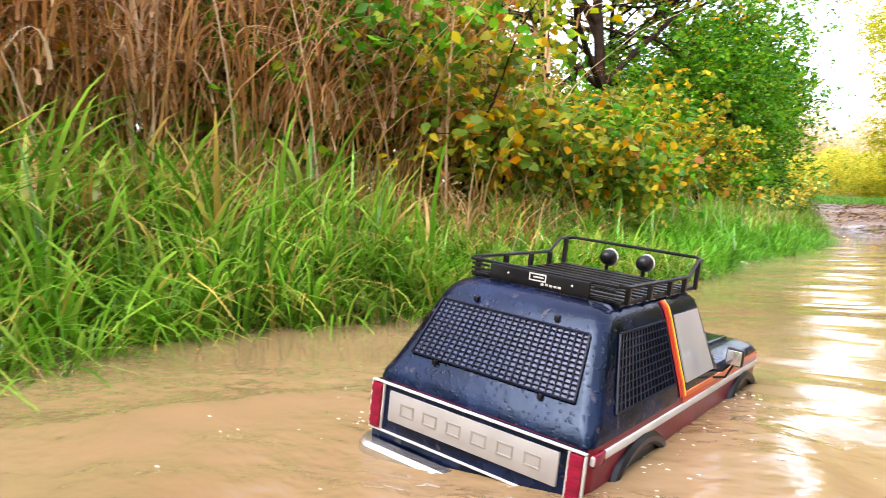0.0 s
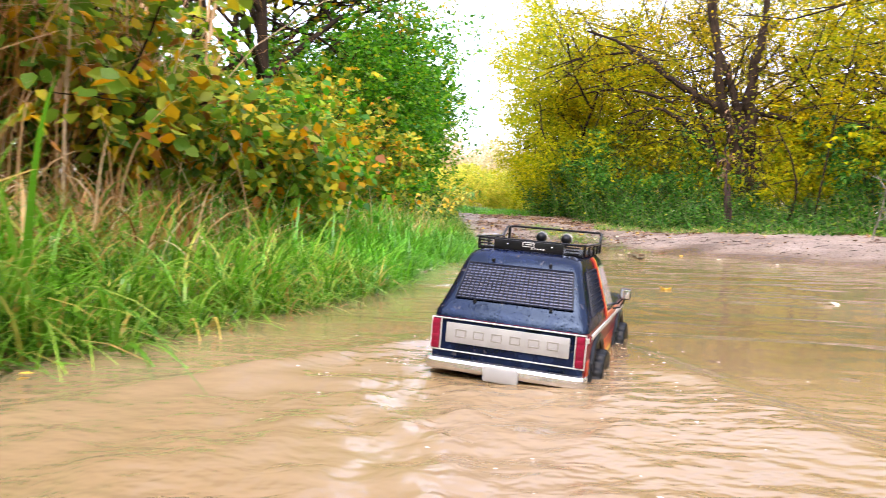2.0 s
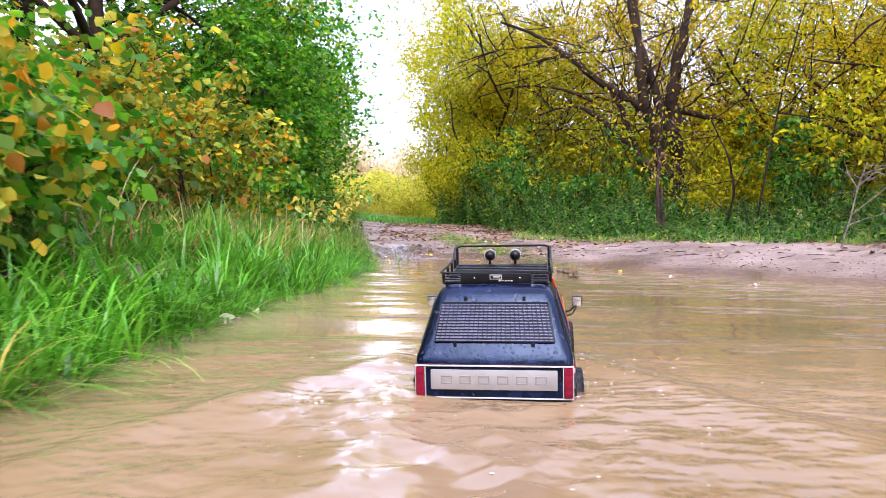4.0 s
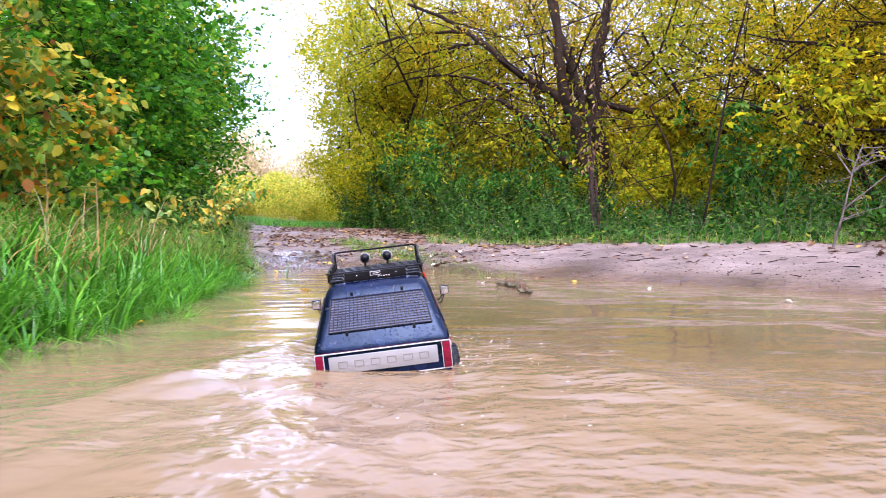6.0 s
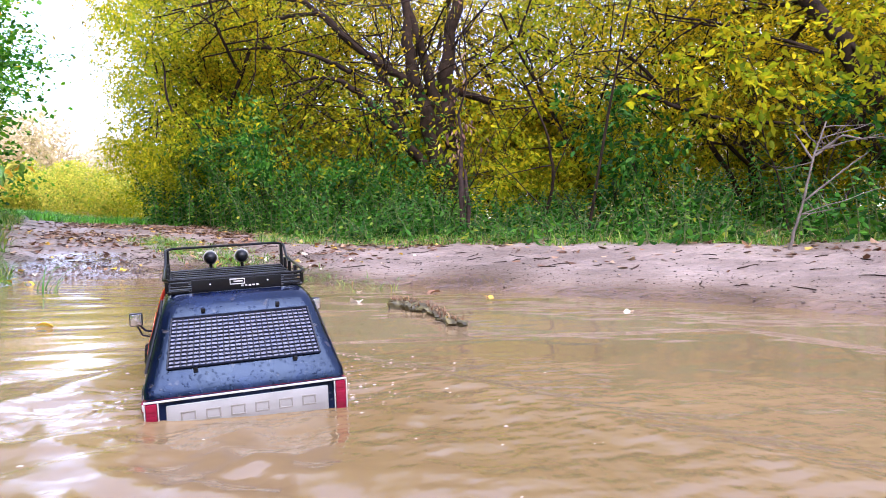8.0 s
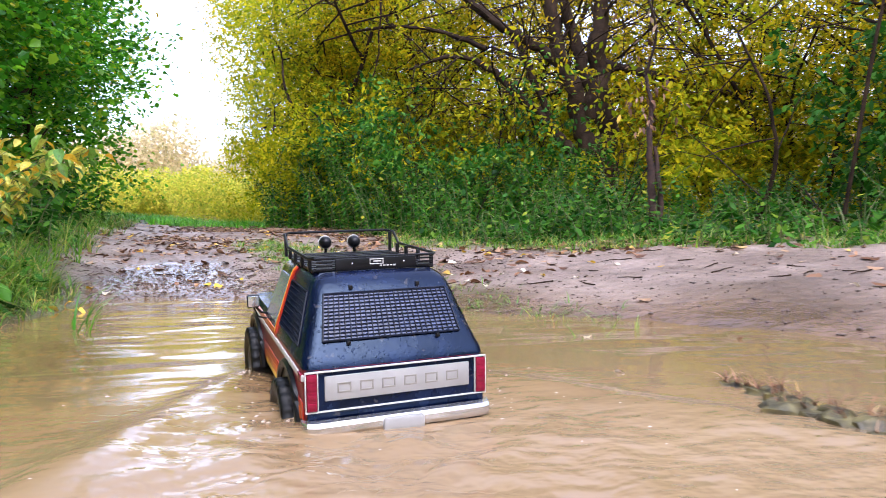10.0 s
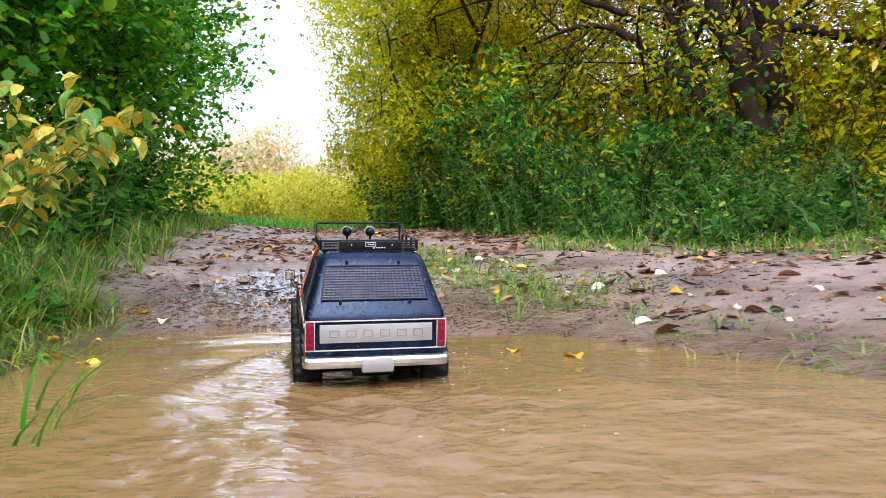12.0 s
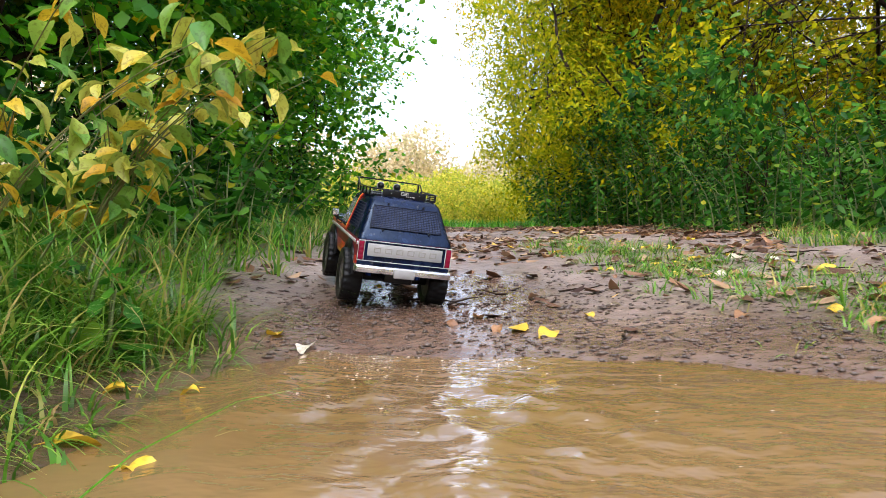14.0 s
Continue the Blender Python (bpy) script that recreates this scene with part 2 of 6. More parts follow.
def box(bm, x0, x1, y0, y1, z0, z1, bevel=0.0, m=None):
    r = bmesh.ops.create_cube(bm, size=1)
    vs = r["verts"]
    for v in vs:
        v.co = Vector(((x0 + x1) / 2 + v.co.x * (x1 - x0), (y0 + y1) / 2 + v.co.y * (y1 - y0), (z0 + z1) / 2 + v.co.z * (z1 - z0)))
    if bevel:
        es = list({e for v in vs for e in v.link_edges})
        o = bmesh.ops.bevel(bm, geom=es, offset=bevel, segments=2, affect="EDGES", profile=0.5)
        vs = list({v for f in o["faces"] for v in f.verts} | {v for v in vs if v.is_valid})
    if m:
        bmesh.ops.transform(bm, matrix=m, verts=[v for v in vs if v.is_valid])
    return bm


def tube_into(bm, pts, radii, sides=8, caps=True):
    """A tapered tube along points."""
    pts = [Vector(p) for p in pts]
    rings = []
    up = Vector((0.3, 0.5, 0.81))
    for i, p in enumerate(pts):
        d = (pts[min(i + 1, len(pts) - 1)] - pts[max(i - 1, 0)]).normalized()
        a = d.cross(up if abs(d.dot(up)) < 0.95 else Vector((1, 0, 0))).normalized()
        b = d.cross(a)
        r = float(radii[i] if hasattr(radii, "__len__") else radii)
        rings.append([bm.verts.new(p + r * (math.cos(2 * math.pi * k / sides) * a + math.sin(2 * math.pi * k / sides) * b)) for k in range(sides)])
    for r0, r1 in zip(rings, rings[1:]):
        for k in range(sides):
            bm.faces.new((r0[k], r0[(k + 1) % sides], r1[(k + 1) % sides], r1[k]))
    if caps:
        bm.faces.new(rings[0][::-1])
        bm.faces.new(rings[-1])
    return bm


def loft(bm, rings, caps=True):
    rs = [[bm.verts.new(p) for p in r] for r in rings]
    n = len(rs[0])
    for a, b in zip(rs, rs[1:]):
        for k in range(n):
            bm.faces.new((a[k], a[(k + 1) % n], b[(k + 1) % n], b[k]))
    if caps:
        bm.faces.new(rs[0][::-1])
        bm.faces.new(rs[-1])
    return bm


def round_rect(hw, y0, y1, z, r, seg=4):
    pts = []
    for cx, cy, a0 in ((hw - r, y1 - r, 0), (-hw + r, y1 - r, 90), (-hw + r, y0 + r, 180), (hw - r, y0 + r, 270)):
        for i in range(seg + 1):
            a = radians(a0 + 90 * i / seg)
            pts.append((cx + r * math.cos(a), cy + r * math.sin(a), z))
    return pts


# ---- the lie of the land ----
POND = np.array([(-0.62, 0.95), (-0.49, 1.32), (-0.28, 1.48), (-0.06, 1.70), (0.19, 1.97), (0.50, 2.28), (0.86, 2.72), (1.02, 3.05), (1.38, 3.68),
                 (1.78, 4.25), (2.10, 4.62), (2.66, 5.60), (3.20, 6.32), (3.54, 6.88), (3.74, 7.18), (3.86, 7.46), (3.98, 7.66), (4.20, 7.68), (4.38, 7.50), (4.52, 7.28),
                 (4.70, 6.95), (4.70, 6.55), (4.66, 6.10), (4.76, 5.65), (4.72, 5.35), (4.66, 4.90), (4.62, 4.20), (4.46, 3.70), (4.40, 3.20), (4.3, 2.3),
                 (4.0, 0.8), (3.4, -0.8), (2.0, -2.2), (0.2, -2.4), (-1.0, -1.4), (-1.0, 0.2)])


def pond_distance(x, y):
    """Metres outside the water's edge (inside: minus)."""
    p = np.stack([np.ravel(x), np.ravel(y)], 1).astype(float)
    best, inside = np.full(len(p), 1e9), np.zeros(len(p), bool)
    for a, b in zip(POND, np.roll(POND, -1, 0)):
        d = b - a
        t = np.clip(((p - a) @ d) / (d @ d), 0, 1)
        best = np.minimum(best, np.hypot(*(p - a - t[:, None] * d).T))
        cross = (a[1] > p[:, 1]) != (b[1] > p[:, 1])
        with np.errstate(divide="ignore", invalid="ignore"):
            xi = a[0] + (p[:, 1] - a[1]) * d[0] / (d[1] if d[1] else 1e-9)
        inside ^= cross & (p[:, 0] < xi)
    return np.where(inside, -best, best).reshape(np.shape(x))


def left_side(x, y):
    """Positive on the grassy side of the lane, metres."""
    return -(x - 4.25) * 0.87 + (y - 7.9) * 0.49


def wobble(x, y, f):
    return np.sin(x * f + 1.3 * np.sin(y * f * 0.7)) * np.cos(y * f * 0.9 + 1.1 * np.sin(x * f * 0.6))


def ground_z(x, y):
    x, y = np.asarray(x, float), np.asarray(y, float)
    d = pond_distance(x, y) - 0.055
    o = np.maximum(d, 0)
    z = 0.80 * (1 - np.exp(-o / 9.0)) + 0.05 * (1 - np.exp(-o / 0.4))
    z = z + np.clip(left_side(x, y), 0, 1.2) * 0.10 * (1 - np.exp(-o / 0.3))
    bump = 0.010 * wobble(x, y, 5.1) + 0.006 * wobble(x + 3, y, 13.0) + 0.0035 * wobble(x, y + 5, 29.0) + 0.0022 * wobble(x + 2, y, 57.0)
    z = z + bump * np.clip(o / 0.5, 0.3, 1)
    far = np.clip((np.hypot(x - 4, y - 6) - 14) / 20, 0, 1)
    z = z + far * 0.35 * wobble(x, y, 0.21)
    return np.where(d < 0, -0.15 * (1 - np.exp(np.minimum(d, 0) / 0.5)) + 0.3 * bump, z)


def grid_mesh(name, xs, ys, fz, material):
    X, Y = np.meshgrid(xs, ys)
    v = np.stack([X.ravel(), Y.ravel(), fz(X, Y).ravel()], 1)
    i = np.arange(len(xs) * len(ys)).reshape(len(ys), len(xs))
    f = np.stack([i[:-1, :-1].ravel(), i[:-1, 1:].ravel(), i[1:, 1:].ravel(), i[1:, :-1].ravel()], 1)
    return mesh_arrays(name, v, f, material, True)


def stretched(a, b, lo, hi, step, grow=1.13):
    """Even steps from a to b, then ever wider ones out to lo and hi."""
    mid = list(np.arange(a, b, step))
    s, p = step, b
    while p < hi:
        mid.append(p)
        s *= grow
        p += s
    mid.append(hi)
    s, p = step, a
    while p > lo:
        s *= grow
        p -= s
        mid.insert(0, max(p, lo))
    return np.array(sorted(set(mid)))


def lane_offset(x, y):
    """Metres to the right of the lane's middle, beyond the puddle."""
    return (x - 4.95) * 0.91 - (y - 8.0) * 0.415


def turf_at(x, y):
    """0 on bare mud, 1 on grown ground."""
    d = pond_distance(x, y) + 0.25 * wobble(x, y, 3.1) + 0.1 * wobble(x, y, 9.0)
    left = left_side(x, y) > 0
    edge = np.where(left, 0.02, 1.45)
    t = np.clip((d - edge) / 0.35, 0, 1)
    a = lane_offset(x, y) + 0.2 * wobble(x, y, 2.3)
    lane = (np.abs(a) < 1.25) & (y > 7.2) & (y < 12.5)
    return np.where(lane, np.clip((np.abs(a) - 0.95) / 0.3, 0, 1) * t, t)


def soaked_track(x, y):
    """The dripping way up out of the puddle, 1 in its middle."""
    a, b = np.array([4.12, 7.45]), np.array([4.62, 8.25])
    d = b - a
    t = np.clip(((x - a[0]) * d[0] + (y - a[1]) * d[1]) / (d @ d), 0, 1)
    w = 0.44 - 0.10 * t + 0.06 * wobble(x, y, 9.0)
    return 0.62 * np.clip(1.6 - 1.6 * np.hypot(x - a[0] - t * d[0], y - a[1] - t * d[1]) / np.maximum(w, 0.05), 0, 1)


GX, GY = stretched(-1.2, 7.2, -900, 900, 0.035), stretched(0.5, 10.2, -900, 900, 0.035)
ground_mesh = grid_mesh("ground", GX, GY, ground_z, M_MUD)
gx, gy = [a.ravel() for a in np.meshgrid(GX, GY)]
for key, values in (("turf", turf_at(gx, gy)), ("wet", np.exp(-np.maximum(pond_distance(gx, gy), 0) / (0.33 + 0.3 * np.clip(gy - 6.6, 0, 1) * (gx > 4.3))) + soaked_track(gx, gy) + 0.25 * np.clip(wobble(gx, gy, 4.0), 0, 1))):
    ground_mesh.attributes.new(key, "FLOAT", "POINT").data.foreach_set("value", np.clip(values, 0, 1).astype(np.float32))
ground = tagged(new("ground", ground_mesh), "damp brown mud ground rising gently round the flooded lane", "ground", kind="structure")


def water_z(x, y):
    z = 0.0012 * np.sin(9 * x + 5 * y + 1.5 * np.sin(2.1 * y)) + 0.0007 * np.sin(17 * x - 7 * y + 2 * np.sin(3 * x)) + 0.0010 * wobble(x, y, 11)
    return z - 0.017


water = tagged(new("water", grid_mesh("water", np.arange(-1.6, 5.2, 0.035), np.arange(-2.8, 8.4, 0.035), water_z, M_WATER)),
               "opaque muddy brown puddle water with small ripples", "puddle", kind="structure")


# ---- plants: blades, leaves, stems ----
RNG = np.random.default_rng(7)


def blades(base, height, width, bend, seg=4, heading=None, droop=1.0):
    """Tapering, arching blades. base: n x 3; height, width, bend: n each."""
    n = len(base)
    height = 1.15 * height / np.sqrt(1 + 0.6 * bend ** 2)
    a = RNG.uniform(0, 2 * np.pi, n) if heading is None else heading
    dx, dy = np.cos(a), np.sin(a)
    sx, sy = -dy, dx
    rows = []
    for i in range(seg + 1):
        t = i / seg
        out = bend * height * t ** 2
        up = height * (t - droop * 0.45 * bend * t ** 3)
        c = base + np.stack([dx * out, dy * out, up], 1)
        w = width * (1 - t) ** 0.8 * 0.55 if i < seg else width * 0
        side = np.stack([sx * w, sy * w, np.zeros(n)], 1)
        rows += [c - side, c + side] if i < seg else [c]
    v = np.stack(rows, 1)
    k = v.shape[1]
    base_i = (np.arange(n) * k)[:, None]
    f = []
    for i in range(seg - 1):
        f.append(base_i + np.array([[2 * i, 2 * i + 1, 2 * i + 3]]))
        f.append(base_i + np.array([[2 * i, 2 * i + 3, 2 * i + 2]]))
    f.append(base_i + np.array([[2 * seg - 2, 2 * seg - 1, 2 * seg]]))
    return v.reshape(-1, 3), np.concatenate(f)


def leaves(centre, length, aspect=0.5, hang=0.5, fold=0.25, flat=False, heading=None, level=False):
    """Small pointed leaves, folded along the midrib and bent at the tip. centre: n x 3. flat: lying."""
    n = len(centre)
    if heading is None:
        d = RNG.normal(size=(n, 3)) * ([1, 1, 0.12] if flat else [1, 1, 1])
        d[:, 2] -= 0 if flat else hang * 1.5
    else:
        d = heading + RNG.normal(0, 0.25, (n, 3))
    d /= np.linalg.norm(d, axis=1)[:, None]
    s = np.cross(d, [0, 0, 1.0] + RNG.normal(size=(n, 3)) * (0.45 if level else 0.15) if flat or level else RNG.normal(size=(n, 3)) * [0.5, 0.5, 1.0])
    s /= np.linalg.norm(s, axis=1)[:, None] + 1e-9
    q = np.cross(d, s)
    L = np.asarray(length)[:, None] if np.ndim(length) else length
    w = L * aspect * 0.5
    curl = RNG.uniform(-0.25, 0.25, (n, 1)) * L
    b, t = centre - d * L * 0.5, centre + d * L * 0.5 + q * curl
    m, u = centre - d * L * 0.18, centre + d * L * 0.16 + q * curl * 0.25
    v = np.stack([b, m + s * w + q * w * fold, u + s * w * 0.78 + q * w * fold, t, u - s * w * 0.78 + q * w * fold, m - s * w + q * w * fold], 1)
    i = (np.arange(n) * 6)[:, None]
    f = np.concatenate([i + [[0, 1, 2]], i + [[0, 2, 3]], i + [[0, 3, 4]], i + [[0, 4, 5]]])
    return v.reshape(-1, 3), f


def small_leaves(centre, length, aspect=0.5, hang=0.5, heading=None, level=False):
    """Four-cornered leaves for far crowns."""
    v, f = leaves(centre, length, aspect, hang, heading=heading, level=level)
    n = len(centre)
    v = v.reshape(n, 6, 3)[:, [0, 1, 3, 5]].reshape(-1, 3)
    i = (np.arange(n) * 4)[:, None]
    return v, np.concatenate([i + [[0, 1, 2]], i + [[0, 2, 3]]])


def joined(chunks):
    vs, fs, o = [], [], 0
    for v, f in chunks:
        vs.append(v)
        fs.append(f + o)
        o += len(v)
    return np.concatenate(vs), np.concatenate(fs)


def on_ground(x, y, sink=0.01):
    return np.stack([x, y, np.maximum(ground_z(x, y), -0.03) - sink], 1)


def along_left(n, s0, s1, o0, o1, power=1.0):
    """Places along the grassy edge from stretch s0 to s1 (0 at the start, 1 at its far end), o0 to o1 metres back from the water."""
    e = POND[:18]
    seg = np.hypot(*np.diff(e, axis=0).T)
    cum = np.concatenate([[0], np.cumsum(seg)]) / seg.sum()
    s = RNG.uniform(s0, s1, n)
    x, y = np.interp(s, cum, e[:, 0]), np.interp(s, cum, e[:, 1])
    o = o0 + (o1 - o0) * RNG.uniform(0, 1, n) ** power
    return x - 0.85 * o + RNG.normal(0, 0.03, n), y + 0.52 * o + RNG.normal(0, 0.03, n)


def branch_tree(rng, start, direction, length, radius, depth, spread=0.6, up=0.15, kids=3, steps=5, wander=0.12):
    """Lists of (points, radii) for a limb and all its branches, and the twig points."""
    pts, p, d = [Vector(start)], Vector(start), Vector(direction).normalized()
    for i in range(steps):
        d = (d + Vector((rng.gauss(0, wander), rng.gauss(0, wander), rng.gauss(0, 0.08) + up * 0.3))).normalized()
        p = p + d * (length / steps)
        pts.append(p.copy())
    end = 0.45 if depth else 0.15
    limbs = [(pts, [radius * (1 - (1 - end) * i / steps) for i in range(steps + 1)])]
    twigs = list(pts[2:]) if depth <= 1 else list(pts[-1:])
    if depth:
        for k in range(kids):
            i = rng.randint(max(1, steps // 3), steps)
            side = Vector((rng.gauss(0, 1), rng.gauss(0, 1), rng.gauss(0, 0.5) + up)).normalized()
            nd = (d * (1 - spread) + side * spread).normalized()
            l2, t2 = branch_tree(rng, pts[i], nd, length * rng.uniform(0.5, 0.75), radius * 0.5, depth - 1, spread, up, kids, max(3, steps - 1))
            limbs += l2
            twigs += t2
    return limbs, twigs


def over_lane(x, y):
    """Metres right of the middle of the open strip of sky over the lane, and its half width there."""
    return (x - 6.78) * 0.895 - (y - 12.8) * 0.446, 0.52 + 0.05 * np.maximum(y - 12.8, 0)


def outside_lane(x, y, z, side):
    """Whether leaves stay on their own side (-1 left, 1 right) of that strip, which has a ragged edge."""
    a, half = over_lane(x, y)
    rag = 0.46 * wobble(y * 1.0, z, 2.2) + 0.28 * wobble(y, z + 3, 5.0) + 0.14 * wobble(y + 1, z, 11.0) + RNG.normal(0, 0.08, len(x)) - RNG.exponential(0.10, len(x))
    return side * a + rag > half * np.clip(1.2 - 0.17 * z, 0.35, 1.0)


def before_willow(x, y, z):
    """The open place before the old willow, where its limbs show."""
    u, v = -(x - 9.75) * 0.85 - (y - 9.0) * 0.53, -(x - 9.75) * 0.53 + (y - 9.0) * 0.85
    return (u > -0.05) & (u < 4.5) & (v > -0.6) & (v < 2.2 - 0.2 * u) & (z > 0.75)


TRUNKS = [(1.63, 8.0), (0.55, 8.3)]


def before_trunks(x, y, z):
    """The thin places in the leaves before the two dark trunks on the grassy side, and the hole in the crowns between them."""
    hit = np.zeros(len(x), bool)
    for tx, ty in TRUNKS:
        dx, dy = (tx - 0.1) / math.hypot(tx - 0.1, ty - 0.4), (ty - 0.4) / math.hypot(tx - 0.1, ty - 0.4)
        across, ahead = (x - tx) * dy - (y - ty) * dx, (x - tx) * dx + (y - ty) * dy
        hit |= (np.abs(across + 0.08 * wobble(z, y, 3.0)) < 0.17) & (ahead < 0.1) & (z > 1.25)
    a = np.degrees(np.arctan2(x - 0.1, y - 0.4))
    hit |= (np.abs(a - 8.4 + 1.2 * wobble(z, a, 2.0)) < 2.0) & (y > 6) & (z / np.hypot(x, y) > 0.21)
    return hit


def crown_mesh(twigs, count, leaf, material, scatter=0.25, aspect=0.5, hang=0.5, fine=False, at=(0, 0), level=False):
    """Leaves in sprays: short drooping twigs, each with a row of leaves to both sides."""
    t = np.array([tuple(v) for v in twigs])
    weight = RNG.uniform(0.05, 1, len(t)) ** 3
    per = 12
    k = max(1, count // per)
    o = t[RNG.choice(len(t), k, p=weight / weight.sum())] + RNG.normal(0, scatter, (k, 3)) * np.array([1, 1, 0.8])
    d = RNG.normal(0, 1, (k, 3)) * ([1, 1, 0.35] if level else [1, 1, 0.7]) - [0, 0, 0.2 if level else 0.6 * hang]
    d /= np.linalg.norm(d, axis=1)[:, None]
    run = np.tile(np.linspace(0, 1, per), k)[:, None] * leaf * RNG.uniform(2.5, 6.5, (k, 1)).repeat(per, 0)
    c = o.repeat(per, 0) + d.repeat(per, 0) * run
    c[:, 2] -= run[:, 0] ** 2 * 0.5
    side_d = np.cross(d, [0, 0, 1.0]).repeat(per, 0) * np.tile([1.0, -1.0], k * per // 2)[:, None]
    h = d.repeat(per, 0) * 0.6 + side_d - [0, 0, 0.15 + hang * 0.7]
    c = c + side_d * leaf * 0.4 + RNG.normal(0, 0.3 * leaf, c.shape)
    side = 1 if over_lane(*at)[0] > 0 else -1
    X, Y, Z = c[:, 0] + at[0], c[:, 1] + at[1], c[:, 2]
    keep = (outside_lane(X, Y, Z, side) | (at[1] < 7.5)) & (Z > 0)
    keep &= ~before_willow(X, Y, Z) | (RNG.uniform(0, 1, len(c)) < 0.24)
    keep &= ~before_trunks(X, Y, Z) | (RNG.uniform(0, 1, len(c)) < 0.10)
    c, h = c[keep], h[keep]
    count = len(c)
    size = leaf * RNG.uniform(0.6, 1.3, count)
    v, f = leaves(c, size, aspect, hang, heading=h, level=level) if fine else small_leaves(c, size, aspect, hang, h, level)
    return mesh_arrays("crown", v, f, material)


def limbs_mesh(limbs, material, sides=7):
    vs, fs, o = [], [], 0
    ring = np.arange(sides)
    for pts, radii in limbs:
        P = np.array([tuple(p) for p in pts])
        D = np.gradient(P, axis=0)
        D /= np.linalg.norm(D, axis=1)[:, None] + 1e-9
        A = np.cross(D, [0.31, 0.52, 0.79])
        A /= np.linalg.norm(A, axis=1)[:, None] + 1e-9
        B = np.cross(D, A)
        ang = 2 * np.pi * ring / sides
        R = np.asarray(radii)[:, None, None]
        v = P[:, None] + R * (np.cos(ang)[None, :, None] * A[:, None] + np.sin(ang)[None, :, None] * B[:, None])
        n = len(P)
        i = np.arange(n - 1)[:, None] * sides
        a, b = i + ring, i + (ring + 1) % sides
        fs.append(np.stack([a, b, b + sides, a + sides], -1).reshape(-1, 4) + o)
        vs.append(v.reshape(-1, 3))
        o += n * sides
    return mesh_arrays("limbs", np.concatenate(vs), np.concatenate(fs), material, True)


def tree(name, x, y, height, trunks, leaf_mat, bark, count, leaf, label, category, seed, spread=0.55, scatter=0.25, radius=0.08, aspect=0.5, depth=3, kids=4, bare=0.3, group="", lean=0.18, hang=0.5, fine=False, skirt=0, level=False, wander=0.12):
    """A tree or tall shrub: trunk mesh with all its limbs, crown of single leaves."""
    rng = random.Random(seed)
    z = float(ground_z(x, y)) - 0.03
    root = tagged(empty(name, pose(x, y, z)), label, category, group)
    limbs, twigs = [], []
    for k in range(trunks):
        a = 2 * math.pi * (k + rng.random()) / trunks
        d = Vector((lean * math.cos(a), lean * math.sin(a), 1))
        l, t = branch_tree(rng, (0.06 * trunks ** 0.5 * math.cos(a) * (trunks > 1), 0.06 * trunks ** 0.5 * math.sin(a) * (trunks > 1), 0), d, height * rng.uniform(0.6, 0.75), radius * rng.uniform(0.7, 1.1), depth, spread, 0.1, kids, 7, wander)
        limbs += l
        twigs += [p for p in t if p.z > bare * height]
    twigs += [Vector((rng.gauss(0, 0.6), rng.gauss(0, 0.6), rng.uniform(0.2, 1.9))) for k in range(skirt)]
    side = 1 if over_lane(x, y)[0] > 0 else -1
    limbs = [b for b in limbs if y < 7.5 or all(side * over_lane(x + q.x, y + q.y)[0] > 0.95 for q in b[0])] or limbs[:1]
    wood = part("trunk" if trunks < 5 else "brushwood", limbs_mesh(limbs, bark, 5), None, root)
    if trunks > 3:
        wood["kind"] = "stuff"
    if count:
        part("crown", crown_mesh(twigs, count, leaf, leaf_mat, scatter, aspect, hang, fine, (x, y), level), None, root)
    return root


# ---- the grassy bank ----
def stuff(name, chunks, material, label, category, smooth=False):
    v, f = joined(chunks)
    return tagged(new(name, mesh_arrays(name, v, f, material, smooth)), label, category, kind="stuff")


def tufts(x, y, per, h0, h1, w, bend, toward=-0.55, spread=2.0, lift=0.0, droop=1.0):
    """Blades in tufts, fanning out from each place; most lean toward the water."""
    n = len(x) * per
    k = np.repeat(np.arange(len(x)), per)
    a = RNG.normal(toward, spread, n)
    r = RNG.uniform(0, 0.05, n)
    bx, by = x[k] + r * np.cos(a), y[k] + r * np.sin(a)
    h = RNG.uniform(h0, h1, len(x))[k] * RNG.uniform(0.55, 1.15, n)
    base = on_ground(bx, by)
    base[:, 2] += lift * RNG.uniform(0.2, 1, n)
    return blades(base, h, RNG.uniform(0.5, 1.3, n) * w, RNG.uniform(0.25, 1.15, n) * bend, 6, a, droop)


def bank(n, per, s0, s1, o0, o1, h0, h1, w, bend, power=1.3, **more):
    x, y = along_left(n, s0, s1, o0, o1, power)
    return tufts(x, y, per, h0, h1, w, bend, **more)


stuff("bank_grass", [bank(70, 7, 0.0, 0.14, 0.05, 0.8, 0.22, 0.44, 0.014, 1.6, droop=1.3), bank(70, 7, 0.12, 0.28, 0.05, 0.6, 0.14, 0.28, 0.011, 1.7, droop=1.4), bank(170, 10, 0, 0.14, 0.08, 1.1, 0.20, 0.42, 0.010, 1.4), bank(210, 11, 0.12, 0.28, 0.05, 1.1, 0.12, 0.29, 0.009, 1.5), bank(220, 12, 0.0, 0.30, -0.03, 0.22, 0.10, 0.23, 0.009, 1.7, droop=1.3),
                     bank(200, 10, 0.0, 0.30, 0.0, 0.5, 0.06, 0.16, 0.008, 2.0),
                     bank(300, 12, 0.30, 0.80, 0.4, 1.8, 0.16, 0.34, 0.010, 1.3), bank(36, 8, 0.0, 0.14, 0.35, 1.0, 0.32, 0.48, 0.018, 1.1)],
      M_GRASS, "long arching green grass leaning over the puddle's edge", "grass")
